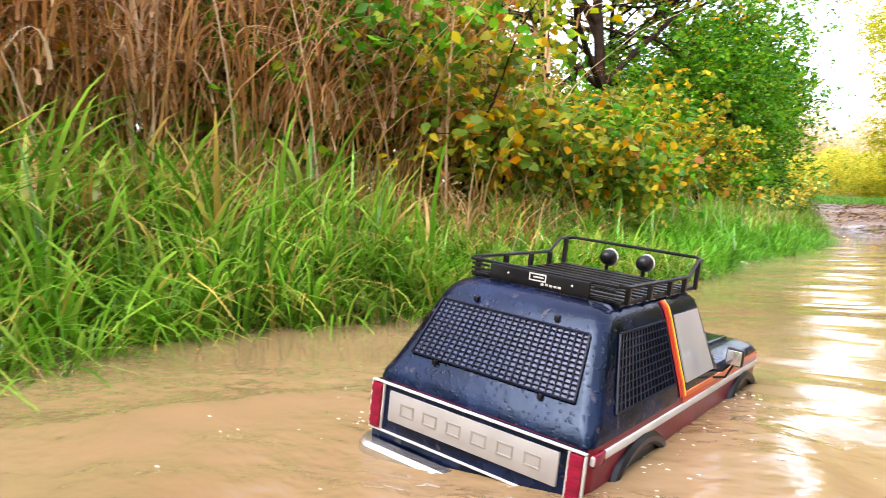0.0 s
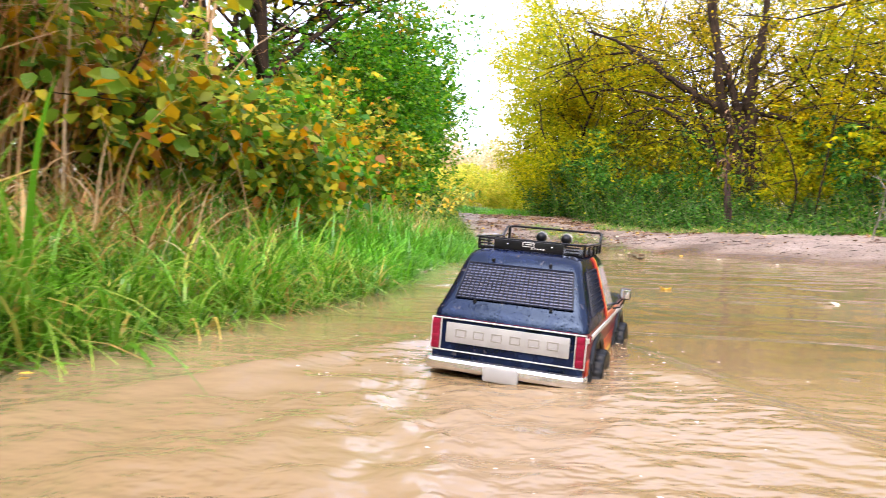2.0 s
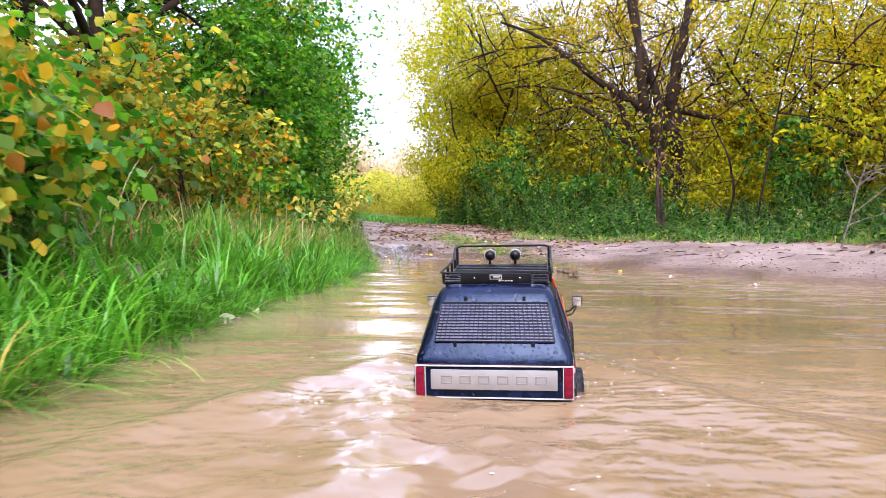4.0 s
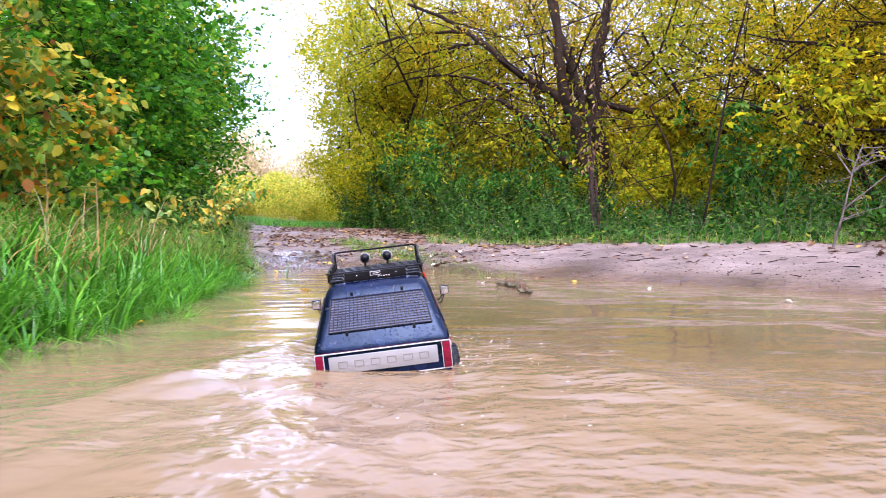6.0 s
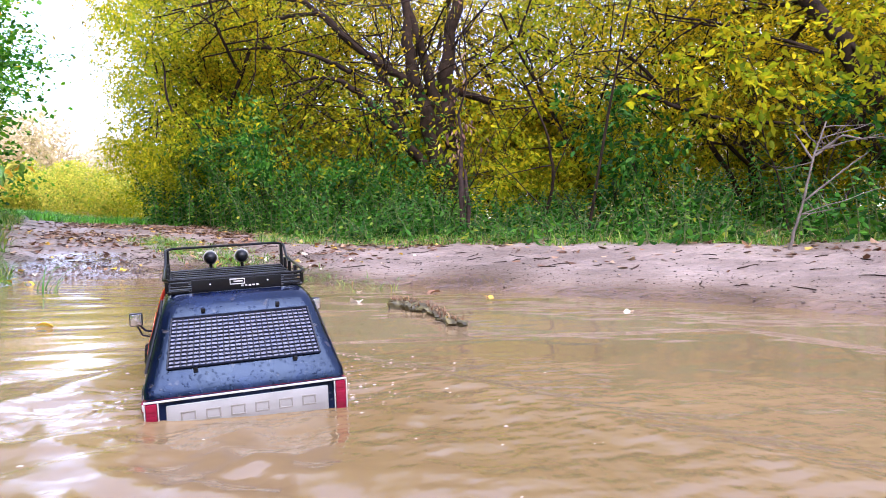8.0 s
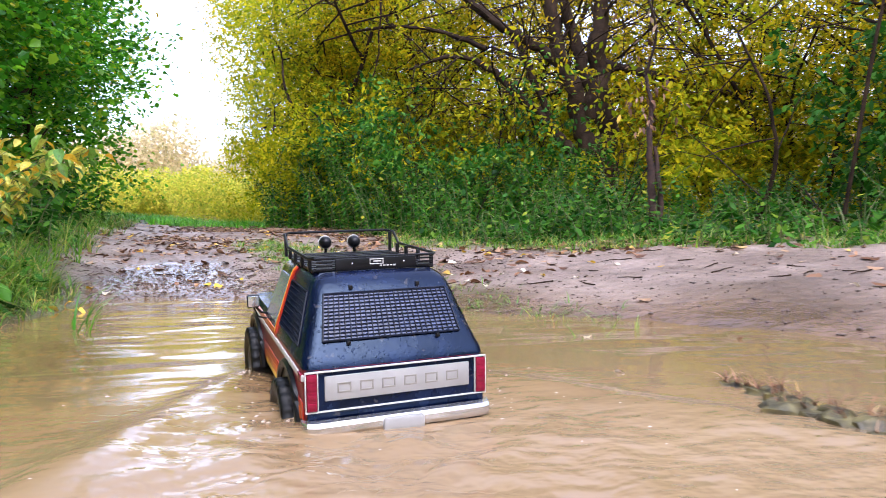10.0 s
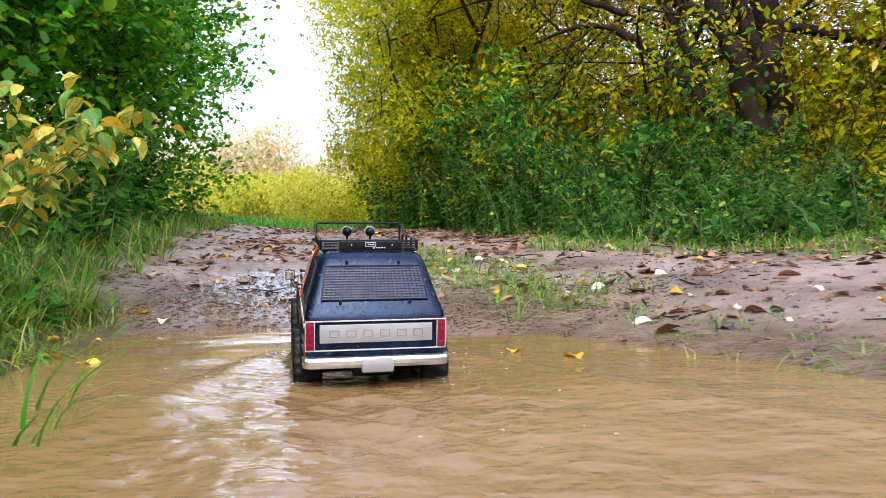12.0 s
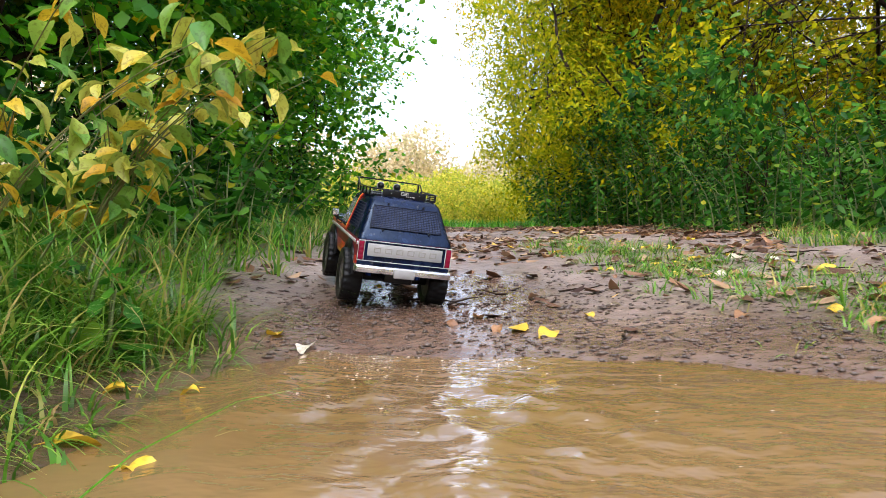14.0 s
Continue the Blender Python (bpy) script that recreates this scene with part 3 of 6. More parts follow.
stuff("lush_grass", [bank(420, 14, 0.27, 0.76, -0.03, 0.8, 0.12, 0.31, 0.010, 1.45), bank(200, 12, 0.25, 0.76, -0.08, 0.1, 0.08, 0.2, 0.008, 1.9)],
      M_LUSH, "dense bright green grass at the water's edge", "grass")


stuff("sedge", [bank(640, 13, 0.74, 1.0, 0.18, 1.0, 0.12, 0.34, 0.006, 1.7, spread=2.6), bank(200, 9, 0.76, 0.98, 0.05, 0.26, 0.05, 0.13, 0.005, 2.0, spread=2.6, droop=1.4)],
      M_SEDGE, "tangled drooping sedge and old grass on the bank", "grass")


def reed_beds():
    places = [along_left(n, a, b, 0.6, 2.0, 1.0) for n, a, b in ((480, 0, 0.17), (110, 0.14, 0.23), (50, 0.2, 0.29), (20, 0.26, 0.36))]
    x, y = np.concatenate([p[0] for p in places]), np.concatenate([p[1] for p in places])
    stems = tufts(x, y, 3, 0.7, 1.5, 0.007, 0.9, spread=2.5)
    hanging = tufts(np.repeat(x, 2), np.repeat(y, 2), 14, 0.14, 0.38, 0.010, 1.5, spread=2.5, lift=1.4, droop=1.7)
    x, y = along_left(360, 0, 0.3, 0.32, 1.0, 1.0)
    low = tufts(x, y, 7, 0.12, 0.42, 0.008, 1.7, spread=2.4)
    x, y = along_left(220, 0.3, 0.8, 0.2, 1.4, 1.0)
    thin = tufts(x, y, 6, 0.2, 0.45, 0.006, 1.3, spread=2.0)
    return [stems, hanging, low, thin]


stuff("dry_reeds", reed_beds(), M_DRY, "tall withered brown reeds and dry hanging leaves", "reeds")


def verge():
    """Short grass where the mud ends."""
    x, y = RNG.uniform(3.6, 9.5, 15000), RNG.uniform(2.5, 14, 15000)
    keep = (turf_at(x, y) > 0.15) & (left_side(x, y) < 0.2) & (pond_distance(x, y) < 4.2)
    x, y = x[keep], y[keep]
    keep = RNG.uniform(0, 1, len(x)) < np.exp(-np.maximum(pond_distance(x, y) - 1.6, 0) / 1.2)
    return [tufts(x[keep], y[keep], 9, 0.04, 0.13, 0.006, 1.5, spread=2.5)]


stuff("verge_grass", verge(), M_SEDGE, "short fresh grass along the edge of the mud", "grass")


def mud_tufts():
    pts = [(4.50, 5.72), (4.56, 5.95), (4.66, 6.25), (4.80, 6.55), (4.92, 7.05), (4.98, 7.35), (5.06, 7.60), (5.12, 7.85), (5.18, 8.10), (5.28, 8.4), (5.38, 8.7), (5.5, 9.0)]
    x = np.concatenate([RNG.normal(p[0] + 0.10, 0.12, 40) for p in pts[4:]])
    y = np.concatenate([RNG.normal(p[1], 0.14, 40) for p in pts[4:]])
    fx = np.concatenate([RNG.normal(p[0] + 0.06, 0.09, 14) for p in pts[:4]])
    fy = np.concatenate([RNG.normal(p[1], 0.12, 14) for p in pts[:4]])
    return [tufts(fx, fy, 12, 0.05, 0.09, 0.004, 2.6, spread=2.8, droop=0.9), tufts(x, y, 16, 0.03, 0.10, 0.0042, 2.3, spread=2.8, droop=1.2), tufts(x[::5], y[::5], 6, 0.06, 0.14, 0.005, 1.8, spread=2.8)]


stuff("lane_tufts", mud_tufts(), M_SEDGE, "flattened green tufts on the mud between the wheel tracks", "grass")

def wood_floor():
    """Thin grass and weeds under the trees all round."""
    x, y = RNG.uniform(-9, 16, 5000), RNG.uniform(-9, 19, 5000)
    d = pond_distance(x, y)
    left = left_side(x, y) > 0.2
    keep = (turf_at(x, y) > 0.6) & (d > np.where(left, 1.6, 2.6)) & (np.abs(lane_offset(x, y)) > 1.3)
    return [tufts(x[keep], y[keep], 6, 0.08, 0.28, 0.011, 1.3, spread=2.6)]


stuff("wood_floor_grass", wood_floor(), M_SEDGE, "thin grass growing under the trees", "grass")


def lane_place(u, a):
    """A place u metres down the lane and a metres right of its middle."""
    return 4.95 + 0.415 * u + 0.91 * a, 8.0 + 0.91 * u - 0.415 * a


def lane_edge():
    x, y = lane_place(RNG.uniform(-0.8, 5.0, 620), -0.93 - 0.8 * RNG.uniform(0, 1, 620) ** 1.3 + RNG.normal(0, 0.05, 620))
    return [tufts(x, y, 11, 0.08, 0.22, 0.007, 1.6, spread=2.6)]


def lane_end():
    x, y = lane_place(RNG.uniform(4.6, 12.0, 1500), RNG.uniform(-1.8, 1.8, 1500))
    return [tufts(x, y, 9, 0.06, 0.16, 0.010, 1.2, spread=2.6)]


stuff("edge_grass", lane_edge(), M_SEDGE, "drooping old grass along the edge of the lane", "grass")
stuff("lane_end_grass", lane_end(), M_LUSH, "short green grass where the muddy lane ends", "grass")

# ---- trees and shrubs ----
for i, (x, y, h) in enumerate([(0.15, 3.05, 0.5), (0.55, 3.4, 0.55), (0.95, 4.0, 0.6), (1.25, 4.9, 0.75), (1.7, 5.7, 0.85), (2.2, 6.7, 0.8), (0.6, 4.7, 0.85), (-0.3, 3.9, 0.8), (0.2, 4.4, 0.9), (1.1, 5.8, 1.1), (1.5, 6.6, 1.2), (0.7, 3.7, 0.6), (1.9, 6.2, 0.7), (-1.0, 2.7, 1.1), (-0.55, 2.75, 1.0), (-0.15, 2.85, 0.9), (-1.5, 2.3, 1.1)]):
    tree("autumn_shrub", x, y, h * 1.0, 4, M_AUTUMN if i % 3 != 2 else M_GREEN, M_BARK, 2500, 0.043, "leafy shrub turning yellow and orange on the grassy bank", "shrub", 20 + i, 0.6, 0.085, 0.010, 0.75, 2, 3, 0.2, "autumn shrubs", fine=True)
for i, (x, y, h, r) in enumerate([(1.63, 8.0, 6.5, 0.11), (0.55, 8.3, 6.0, 0.13), (-1.6, 6.5, 6.0, 0.10), (2.6, 10.2, 6.5, 0.10), (-0.6, 9.0, 6.5, 0.1), (-1.2, 5.2, 3.0, 0.04), (0.9, 9.6, 6.5, 0.1), (2.2, 12.5, 6.5, 0.1)]):
    tree("maple_tree", x, y, h, 1, M_LIME if i % 2 else M_AUTUMN, M_BARK, 9000 if i < 2 else 6500 if i in (3, 7) else 11000, 0.08, "slender dark-trunked tree with green and yellowing leaves", "tree", 40 + i, 0.6, 0.22, r, 0.8, 3, 5, 0.28, "trees on the grassy side", 0.02 if i < 2 else 0.08, level=True, wander=0.015 if i < 2 else 0.12)
for i, (x, y, h) in enumerate([(4.0, 10.9, 2.7), (4.8, 12.4, 2.9), (3.1, 9.6, 2.5), (5.4, 14.4, 2.9), (2.2, 8.4, 1.5)]):
    tree("maple_bush", x, y, h, 6, M_GREEN, M_BARK, 14000 if i == 4 else 29000, 0.052, "dense dark green broad-leaved bush beside the lane", "bush", 60 + i, 0.65, 0.17, 0.03, 0.75, 3, 4, 0.0, "green bushes", 0.4, fine=True, level=True, skirt=260)
for i, (x, y, h) in enumerate([(9.0, 12.6, 4.4), (9.9, 15.0, 4.8), (10.6, 11.2, 5.5), (11.2, 16.6, 5.5), (11.8, 12.4, 6.0), (12.6, 9.4, 4.8), (11.0, 7.2, 4.2), (12.6, 6.0, 4.6), (9.8, 5.2, 3.0), (11.2, 3.4, 4.0), (9.0, 2.6, 3.0), (9.8, 1.0, 4), (14.5, 13, 6), (13.4, 17.5, 6.5), (15, 5, 5), (14, 1, 5), (8.9, 3.8, 2.0), (8.75, 13.2, 3.6), (9.3, 14.9, 4.0), (8.8, 11.9, 2.6)]):
    tree("willow_tree", x, y, h, 4, M_YELLOW if i % 3 and i not in (1, 17, 19) else M_OLIVE, M_BARK, 13000 if 11 < i < 16 else 27000, 0.085 if 11 < i < 16 else 0.045 if i in (8, 10, 16) else 0.06, "slim many-stemmed willow with olive and yellow leaves", "tree", 80 + i, 0.6, 0.17, 0.045, 0.40, 3, 4, 0.05, "willows", 0.4, skirt=160)


for i, (x, y, h) in enumerate([(10.4, 10.2, 1.8), (11.0, 8.8, 2.0), (10.9, 12.8, 2.2), (12.2, 11.0, 2.4), (11.6, 6.2, 2.0), (12.4, 7.6, 2.4), (10.6, 7.9, 1.6), (12.0, 13.8, 2.6), (10.8, 5.2, 1.8), (12.8, 4.6, 2.4), (11.2, 2.2, 2.0), (13.2, 9.8, 2.8), (9.9, 13.2, 2.0)]):
    tree("willow_shrub", x, y, h, 5, M_YELLOW if i % 2 else M_OLIVE, M_BARK, 8000, 0.08, "dense low willow shrub with yellow leaves behind the trees", "shrub", 700 + i, 0.65, 0.22, 0.012, 0.45, 2, 4, 0.0, "willow shrubs", 0.5, skirt=200)


def nettle(x, y, h, stems, label, category, group, leaf=0.075, reach=0.36, material=M_HERB):
    """Upright stems with pairs of hanging toothed leaves that grow smaller to the top."""
    root = tagged(empty("nettle_bush", pose(x, y, float(ground_z(x, y)) - 0.02)), label, category, group)
    limbs, c, d, size = [], [], [], []
    for s in range(stems):
        a, r = RNG.uniform(0, 2 * np.pi), reach * RNG.uniform(0, 1) ** 0.6
        hs = h * RNG.uniform(0.5, 1.15) * (1 - 0.3 * r / reach)
        lx, ly = RNG.normal(0, 0.16, 2) + 0.25 * np.array([math.cos(a), math.sin(a)])
        P = [Vector((r * math.cos(a) + lx * hs * q * q, r * math.sin(a) + ly * hs * q * q, hs * (q - 0.08 * q * q))) for q in np.linspace(0, 1, 6)]
        limbs.append((P, list(np.linspace(0.0045, 0.0015, 6))))
        nodes_n = max(5, int(hs / 0.030))
        turn = RNG.uniform(0, 6.28)
        for k in range(nodes_n):
            q = 0.12 + 0.88 * k / (nodes_n - 1)
            p = np.array(P[0].lerp(P[-1], q)) * [q, q, 1] + np.array([r * math.cos(a), r * math.sin(a), 0]) * (1 - q)
            for e in (0, math.pi):
                t = turn + k * 1.57 + e
                L = leaf * RNG.uniform(0.75, 1.25) * (1.1 - 0.6 * q ** 3)
                v = np.array([math.cos(t), math.sin(t), -0.45 + 0.9 * max(0, q - 0.75)])
                c.append(p + v * L * 0.62)
                d.append(v)
                size.append(L)
    wood = part("stalk", limbs_mesh(limbs, M_NETTLE_STEM, 5), None, root)
    wood["kind"] = "stuff"
    v, f = leaves(np.array(c), np.array(size), 0.45, 0.5, 0.3, heading=np.array(d), level=True)
    part("leaves", mesh_arrays("leaves", v, f, material), None, root)["kind"] = "stuff"


M_NETTLE_STEM = surface("nettle_stem", [(0.07, 0.10, 0.025), (0.16, 0.17, 0.06)], 20, 0.6, 0, 0.2, 60)
nettle_rng = random.Random(31)
for i, (x, y, h) in enumerate([(7.3, 9.3, 0.8), (7.8, 8.6, 0.7), (8.2, 9.6, 0.95), (7.6, 10.4, 1.1), (8.0, 11.2, 1.4), (8.8, 12.9, 1.5), (8.8, 8.2, 0.8), (7.7, 7.5, 0.6), (7.5, 6.4, 0.5), (7.2, 5.2, 0.5), (6.7, 4.0, 0.6), (7.0, 3.2, 0.9), (6.6, 2.4, 0.8),
                               (9.4, 6.0, 0.8), (8.6, 5.2, 0.8), (9.6, 14.4, 1.5), (8.9, 10.2, 1.3), (7.1, 8.4, 0.5), (7.0, 7.6, 0.4), (7.1, 6.9, 0.4), (6.9, 5.8, 0.4), (6.6, 4.8, 0.4), (8.3, 7.2, 0.7), (7.9, 12.0, 1.2), (8.2, 6.4, 0.6),
                               (7.6, 9.5, 1.0), (8.2, 10.5, 1.4), (8.4, 12.0, 1.6), (8.0, 8.0, 0.7), (8.5, 8.9, 1.0), (8.4, 11.2, 1.3), (7.4, 8.0, 0.5), (9.2, 9.4, 1.0), (7.8, 5.6, 0.6), (8.0, 4.4, 0.8), (9.0, 13.8, 1.5), (7.7, 10.9, 1.0), (9.0, 7.3, 0.8)]):
    nettle(x + nettle_rng.uniform(-0.15, 0.15), y + nettle_rng.uniform(-0.15, 0.15), h * nettle_rng.uniform(0.65, 1.25), nettle_rng.randint(20, 34), "thick green undergrowth of tall nettles", "bush", "undergrowth", nettle_rng.uniform(0.05, 0.07), 0.5)
for i in range(22):
    x, y = lane_place(nettle_rng.uniform(-0.6, 4.5), -1.1 - 0.6 * nettle_rng.random())
    nettle(x, y, nettle_rng.uniform(0.14, 0.4), nettle_rng.randint(5, 10), "low green weeds at the edge of the mud", "weed", "verge weeds", nettle_rng.uniform(0.05, 0.08), 0.2)
for i in range(16):
    x, y = [float(q[0]) for q in along_left(1, 0.80, 0.99, 0.22, 0.8)]
    nettle(x, y, nettle_rng.uniform(0.12, 0.28), nettle_rng.randint(4, 8), "low green weeds at the edge of the mud", "weed", "verge weeds", nettle_rng.uniform(0.05, 0.08), 0.14)
for i in range(60):
    s = nettle_rng.uniform(0, 1)
    x, y = 6.15 + 1.0 * s + nettle_rng.gauss(0, 0.22), 3.0 + 6.6 * s + nettle_rng.gauss(0, 0.2)
    if float(turf_at(x, y)) > 0.3:
        nettle(x, y, nettle_rng.uniform(0.10, 0.30), nettle_rng.randint(4, 9), "low green weeds at the edge of the mud", "weed", "verge weeds", nettle_rng.uniform(0.045, 0.085), 0.16)
for i in range(14):
    x, y = [(7.4, 8.9), (7.9, 10.6), (8.4, 11.8), (8.0, 9.2), (7.6, 9.9), (8.9, 13.6), (8.6, 9.0), (7.2, 4.4), (6.9, 3.6), (8.0, 7.8), (8.3, 10.4), (8.6, 12.2), (7.8, 5.8), (7.5, 3.0)][i]
    tree("sapling", x, y, nettle_rng.uniform(1.1, 1.7), 3, M_OLIVE if i % 2 else M_HERB, M_BARK, 1500, 0.06, "thin leafy sapling rising from the undergrowth", "shrub", 300 + i, 0.5, 0.07, 0.008, 0.5, 2, 4, 0.2, "saplings", 0.25, fine=True)
for i, (x, y, h) in enumerate([(3.2, 7.9, 0.5), (3.5, 8.5, 0.55), (3.8, 9.1, 0.6), (2.7, 7.6, 0.6), (4.2, 9.9, 0.6), (2.9, 8.6, 0.8), (4.5, 10.6, 0.6), (3.4, 9.4, 0.8), (3.9, 10.2, 0.7), (5.0, 11.6, 0.7)]):
    nettle(x, y, h, 12, "low green weeds on the grassy bank", "bush", "undergrowth", 0.075, 0.4)


# Unseen ring of trees behind the camera, added to darken the truck's reflections.
for i in range(15):
    a = radians(105 + 14.5 * i)
    x, y = 2.0 + (9.5 + 1.5 * (i % 2)) * math.sin(a), 2.0 + (9.5 + 1.5 * (i % 2)) * math.cos(a)
    tree("willow_tree", x, y, 4.6 + 0.8 * (i % 3), 3, M_OLIVE if i % 2 else M_GREEN, M_BARK, 4500, 0.19, "slim many-stemmed willow with olive and yellow leaves", "tree", 500 + i, 0.6, 0.3, 0.05, 0.5, 2, 5, 0.0, "willows", 0.4, skirt=120)


def stem(pts, r0, r1):
    """A limb through a few points, with a wander and knots."""
    P = np.array(pts, float)
    t = np.linspace(0, len(P) - 1, 4 * len(P))
    Q = np.stack([np.interp(t, np.arange(len(P)), P[:, k]) for k in range(3)], 1)
    Q[1:-1] = 0.25 * Q[:-2] + 0.5 * Q[1:-1] + 0.25 * Q[2:]
    r = np.linspace(r0, r1, len(t)) * RNG.uniform(0.86, 1.14, len(t))
    Q[1:-1] += RNG.normal(0, 0.22, (len(t) - 2, 3)) * r[1:-1, None]
    return [Vector(q) for q in Q], list(r)


def big_willow():
    """The old willow: two leaning trunks and long limbs arching over to the lane."""
    root = tagged(empty("old_willow", pose(9.75, 9.0, 0.2)), "old dark willow with forked trunk and long arching limbs", "tree")
    up = [stem([(0.05, -0.07, 0.0), (0.04, -0.05, 0.87), (0.01, -0.01, 1.5), (-0.02, 0.02, 2.05), (0.01, -0.01, 2.6), (0.06, -0.08, 3.07), (0.2, -0.2, 4.4)], 0.15, 0.05),
          stem([(-0.05, 0.06, 0.1), (-0.05, 0.06, 0.87), (-0.12, 0.16, 1.34), (-0.21, 0.28, 1.81), (-0.29, 0.39, 2.36), (-0.32, 0.43, 2.91), (-0.45, 0.6, 4.2)], 0.14, 0.05),
          stem([(-0.05, 0.06, 1.4), (-0.05, 0.06, 1.65), (-0.12, 0.16, 2.05), (-0.21, 0.28, 2.52), (-0.32, 0.41, 3.07), (-0.4, 0.5, 4.0)], 0.09, 0.04)]
    low = [stem([(-0.18, 0.24, 1.77), (-0.3, 0.41, 2.09), (-0.52, 0.7, 2.32), (-0.75, 1.02, 2.6), (-0.94, 1.27, 2.9), (-1.13, 1.53, 3.14), (-1.32, 1.78, 3.35), (-1.7, 2.2, 3.6)], 0.068, 0.02),
           stem([(-0.04, 0.06, 0.75), (-0.3, 0.41, 1.26), (-0.51, 0.7, 1.65), (-0.68, 0.92, 1.93), (-0.82, 1.11, 2.09), (-1.03, 1.4, 2.15), (-1.27, 1.72, 2.01)], 0.072, 0.014),
           stem([(-0.3, 0.41, 1.26), (-0.4, 0.54, 1.73), (-0.49, 0.67, 2.13), (-0.56, 0.76, 2.36)], 0.05, 0.04),
           stem([(-0.75, 1.0, 2.2), (-1.03, 1.4, 2.43), (-1.27, 1.72, 2.51), (-1.55, 2.1, 2.51), (-1.88, 2.55, 2.39)], 0.03, 0.008),
           stem([(-0.99, 1.35, 2.97), (-1.27, 1.72, 2.92), (-1.51, 2.04, 2.84), (-1.74, 2.36, 2.73)], 0.03, 0.008),
           stem([(-1.13, 1.53, 3.14), (-1.46, 1.97, 3.16), (-1.69, 2.29, 3.16), (-2.12, 2.87, 2.99)], 0.026, 0.008),
           stem([(0.02, 0.0, 2.0), (0.33, -0.44, 1.81), (0.61, -0.82, 1.69), (0.89, -1.2, 1.53), (1.12, -1.52, 1.47), (1.31, -1.77, 1.53), (1.58, -2.14, 1.73)], 0.05, 0.02)]
    rng = random.Random(5)
    limbs, twigs = [], []
    for k, (pts, radii) in enumerate(up + low):
        part("trunk" if k < 2 else "limb", limbs_mesh([(pts, radii)], M_BARK, 10), None, root)
    for pts, radii in up + low:
        for k in range(5):
            i = rng.randint(len(pts) // 3, len(pts) - 1)
            d = Vector((rng.gauss(-0.3, 1), rng.gauss(0.3, 1), rng.gauss(0.15, 0.5)))
            l, t = branch_tree(rng, pts[i], d, rng.uniform(0.6, 1.4), 0.012, 1, 0.6, -0.1, 4, 5)
            limbs += l
            twigs += [p for p in t if p.z > 1.4 and (p - pts[i]).dot(Vector((0.85, 0.53, 0.2))) > 0.05]
    tagged(part("brushwood", limbs_mesh(limbs, M_BARK, 6), None, root), kind="stuff")
    part("crown", crown_mesh(twigs, 14000, 0.052, M_YELLOW, 0.16, 0.35, 0.8, at=(9.75, 9.0)), None, root)


def red_snag():
    """The reddish split trunk at the edge of the mud, with dead branches."""
    root = tagged(empty("split_trunk", pose(6.87, 6.8, 0.15)), "reddish split dead trunk with bare side branches", "tree")
    post = [stem([(0, 0, 0), (0.01, 0, 0.3), (-0.01, 0.01, 0.6), (0.01, 0.0, 0.85), (-0.03, 0.02, 1.05)], 0.029, 0.010),
            stem([(0.05, -0.03, 0), (0.035, -0.03, 0.3), (0.02, -0.01, 0.62)], 0.024, 0.012)]
    limbs = [stem([(-0.03, 0.02, 1.03), (0.02, -0.04, 1.3), (-0.02, 0.03, 1.6), (0.09, -0.06, 2.0), (0.2, -0.1, 2.4)], 0.010, 0.003),
             stem([(0.9, -1.0, 1.28), (1.0, -1.3, 1.14), (1.2, -1.7, 1.0), (1.45, -2.2, 0.95), (1.6, -2.6, 1.08), (1.9, -3.2, 1.3)], 0.022, 0.006),
             stem([(0.3, -0.92, 0.0), (0.34, -1.02, 0.7), (0.41, -1.17, 1.64), (0.5, -1.3, 2.3)], 0.014, 0.005),
             stem([(0.6, -0.3, 0.0), (0.6, -0.5, 0.5), (0.5, -0.5, 0.9), (0.4, -0.35, 1.3)], 0.02, 0.006)]
    rng = random.Random(9)
    for pts, r in list(limbs):
        for k in range(6):
            l, t = branch_tree(rng, pts[rng.randint(1, len(pts) - 1)], (rng.gauss(0, 1), rng.gauss(0, 1), rng.gauss(0.3, 0.5)), rng.uniform(0.3, 0.8), 0.006, 1, 0.6, 0, 3, 4)
            limbs += l
    part("trunk", limbs_mesh(post, M_BARK_RED, 9), None, root)
    part("brushwood", limbs_mesh(limbs, M_BARK, 6), None, root)["kind"] = "stuff"
    hung = [Vector((rng.gauss(0.0, 0.03), rng.gauss(0, 0.03), rng.uniform(0.7, 2.2))) for k in range(80)]
    part("dead_leaves", crown_mesh(hung, 260, 0.05, M_LITTER, 0.03, 0.4, 1.5, True, (6.87, 6.8)), None, root, "hanging dead brown leaves")["kind"] = "stuff"


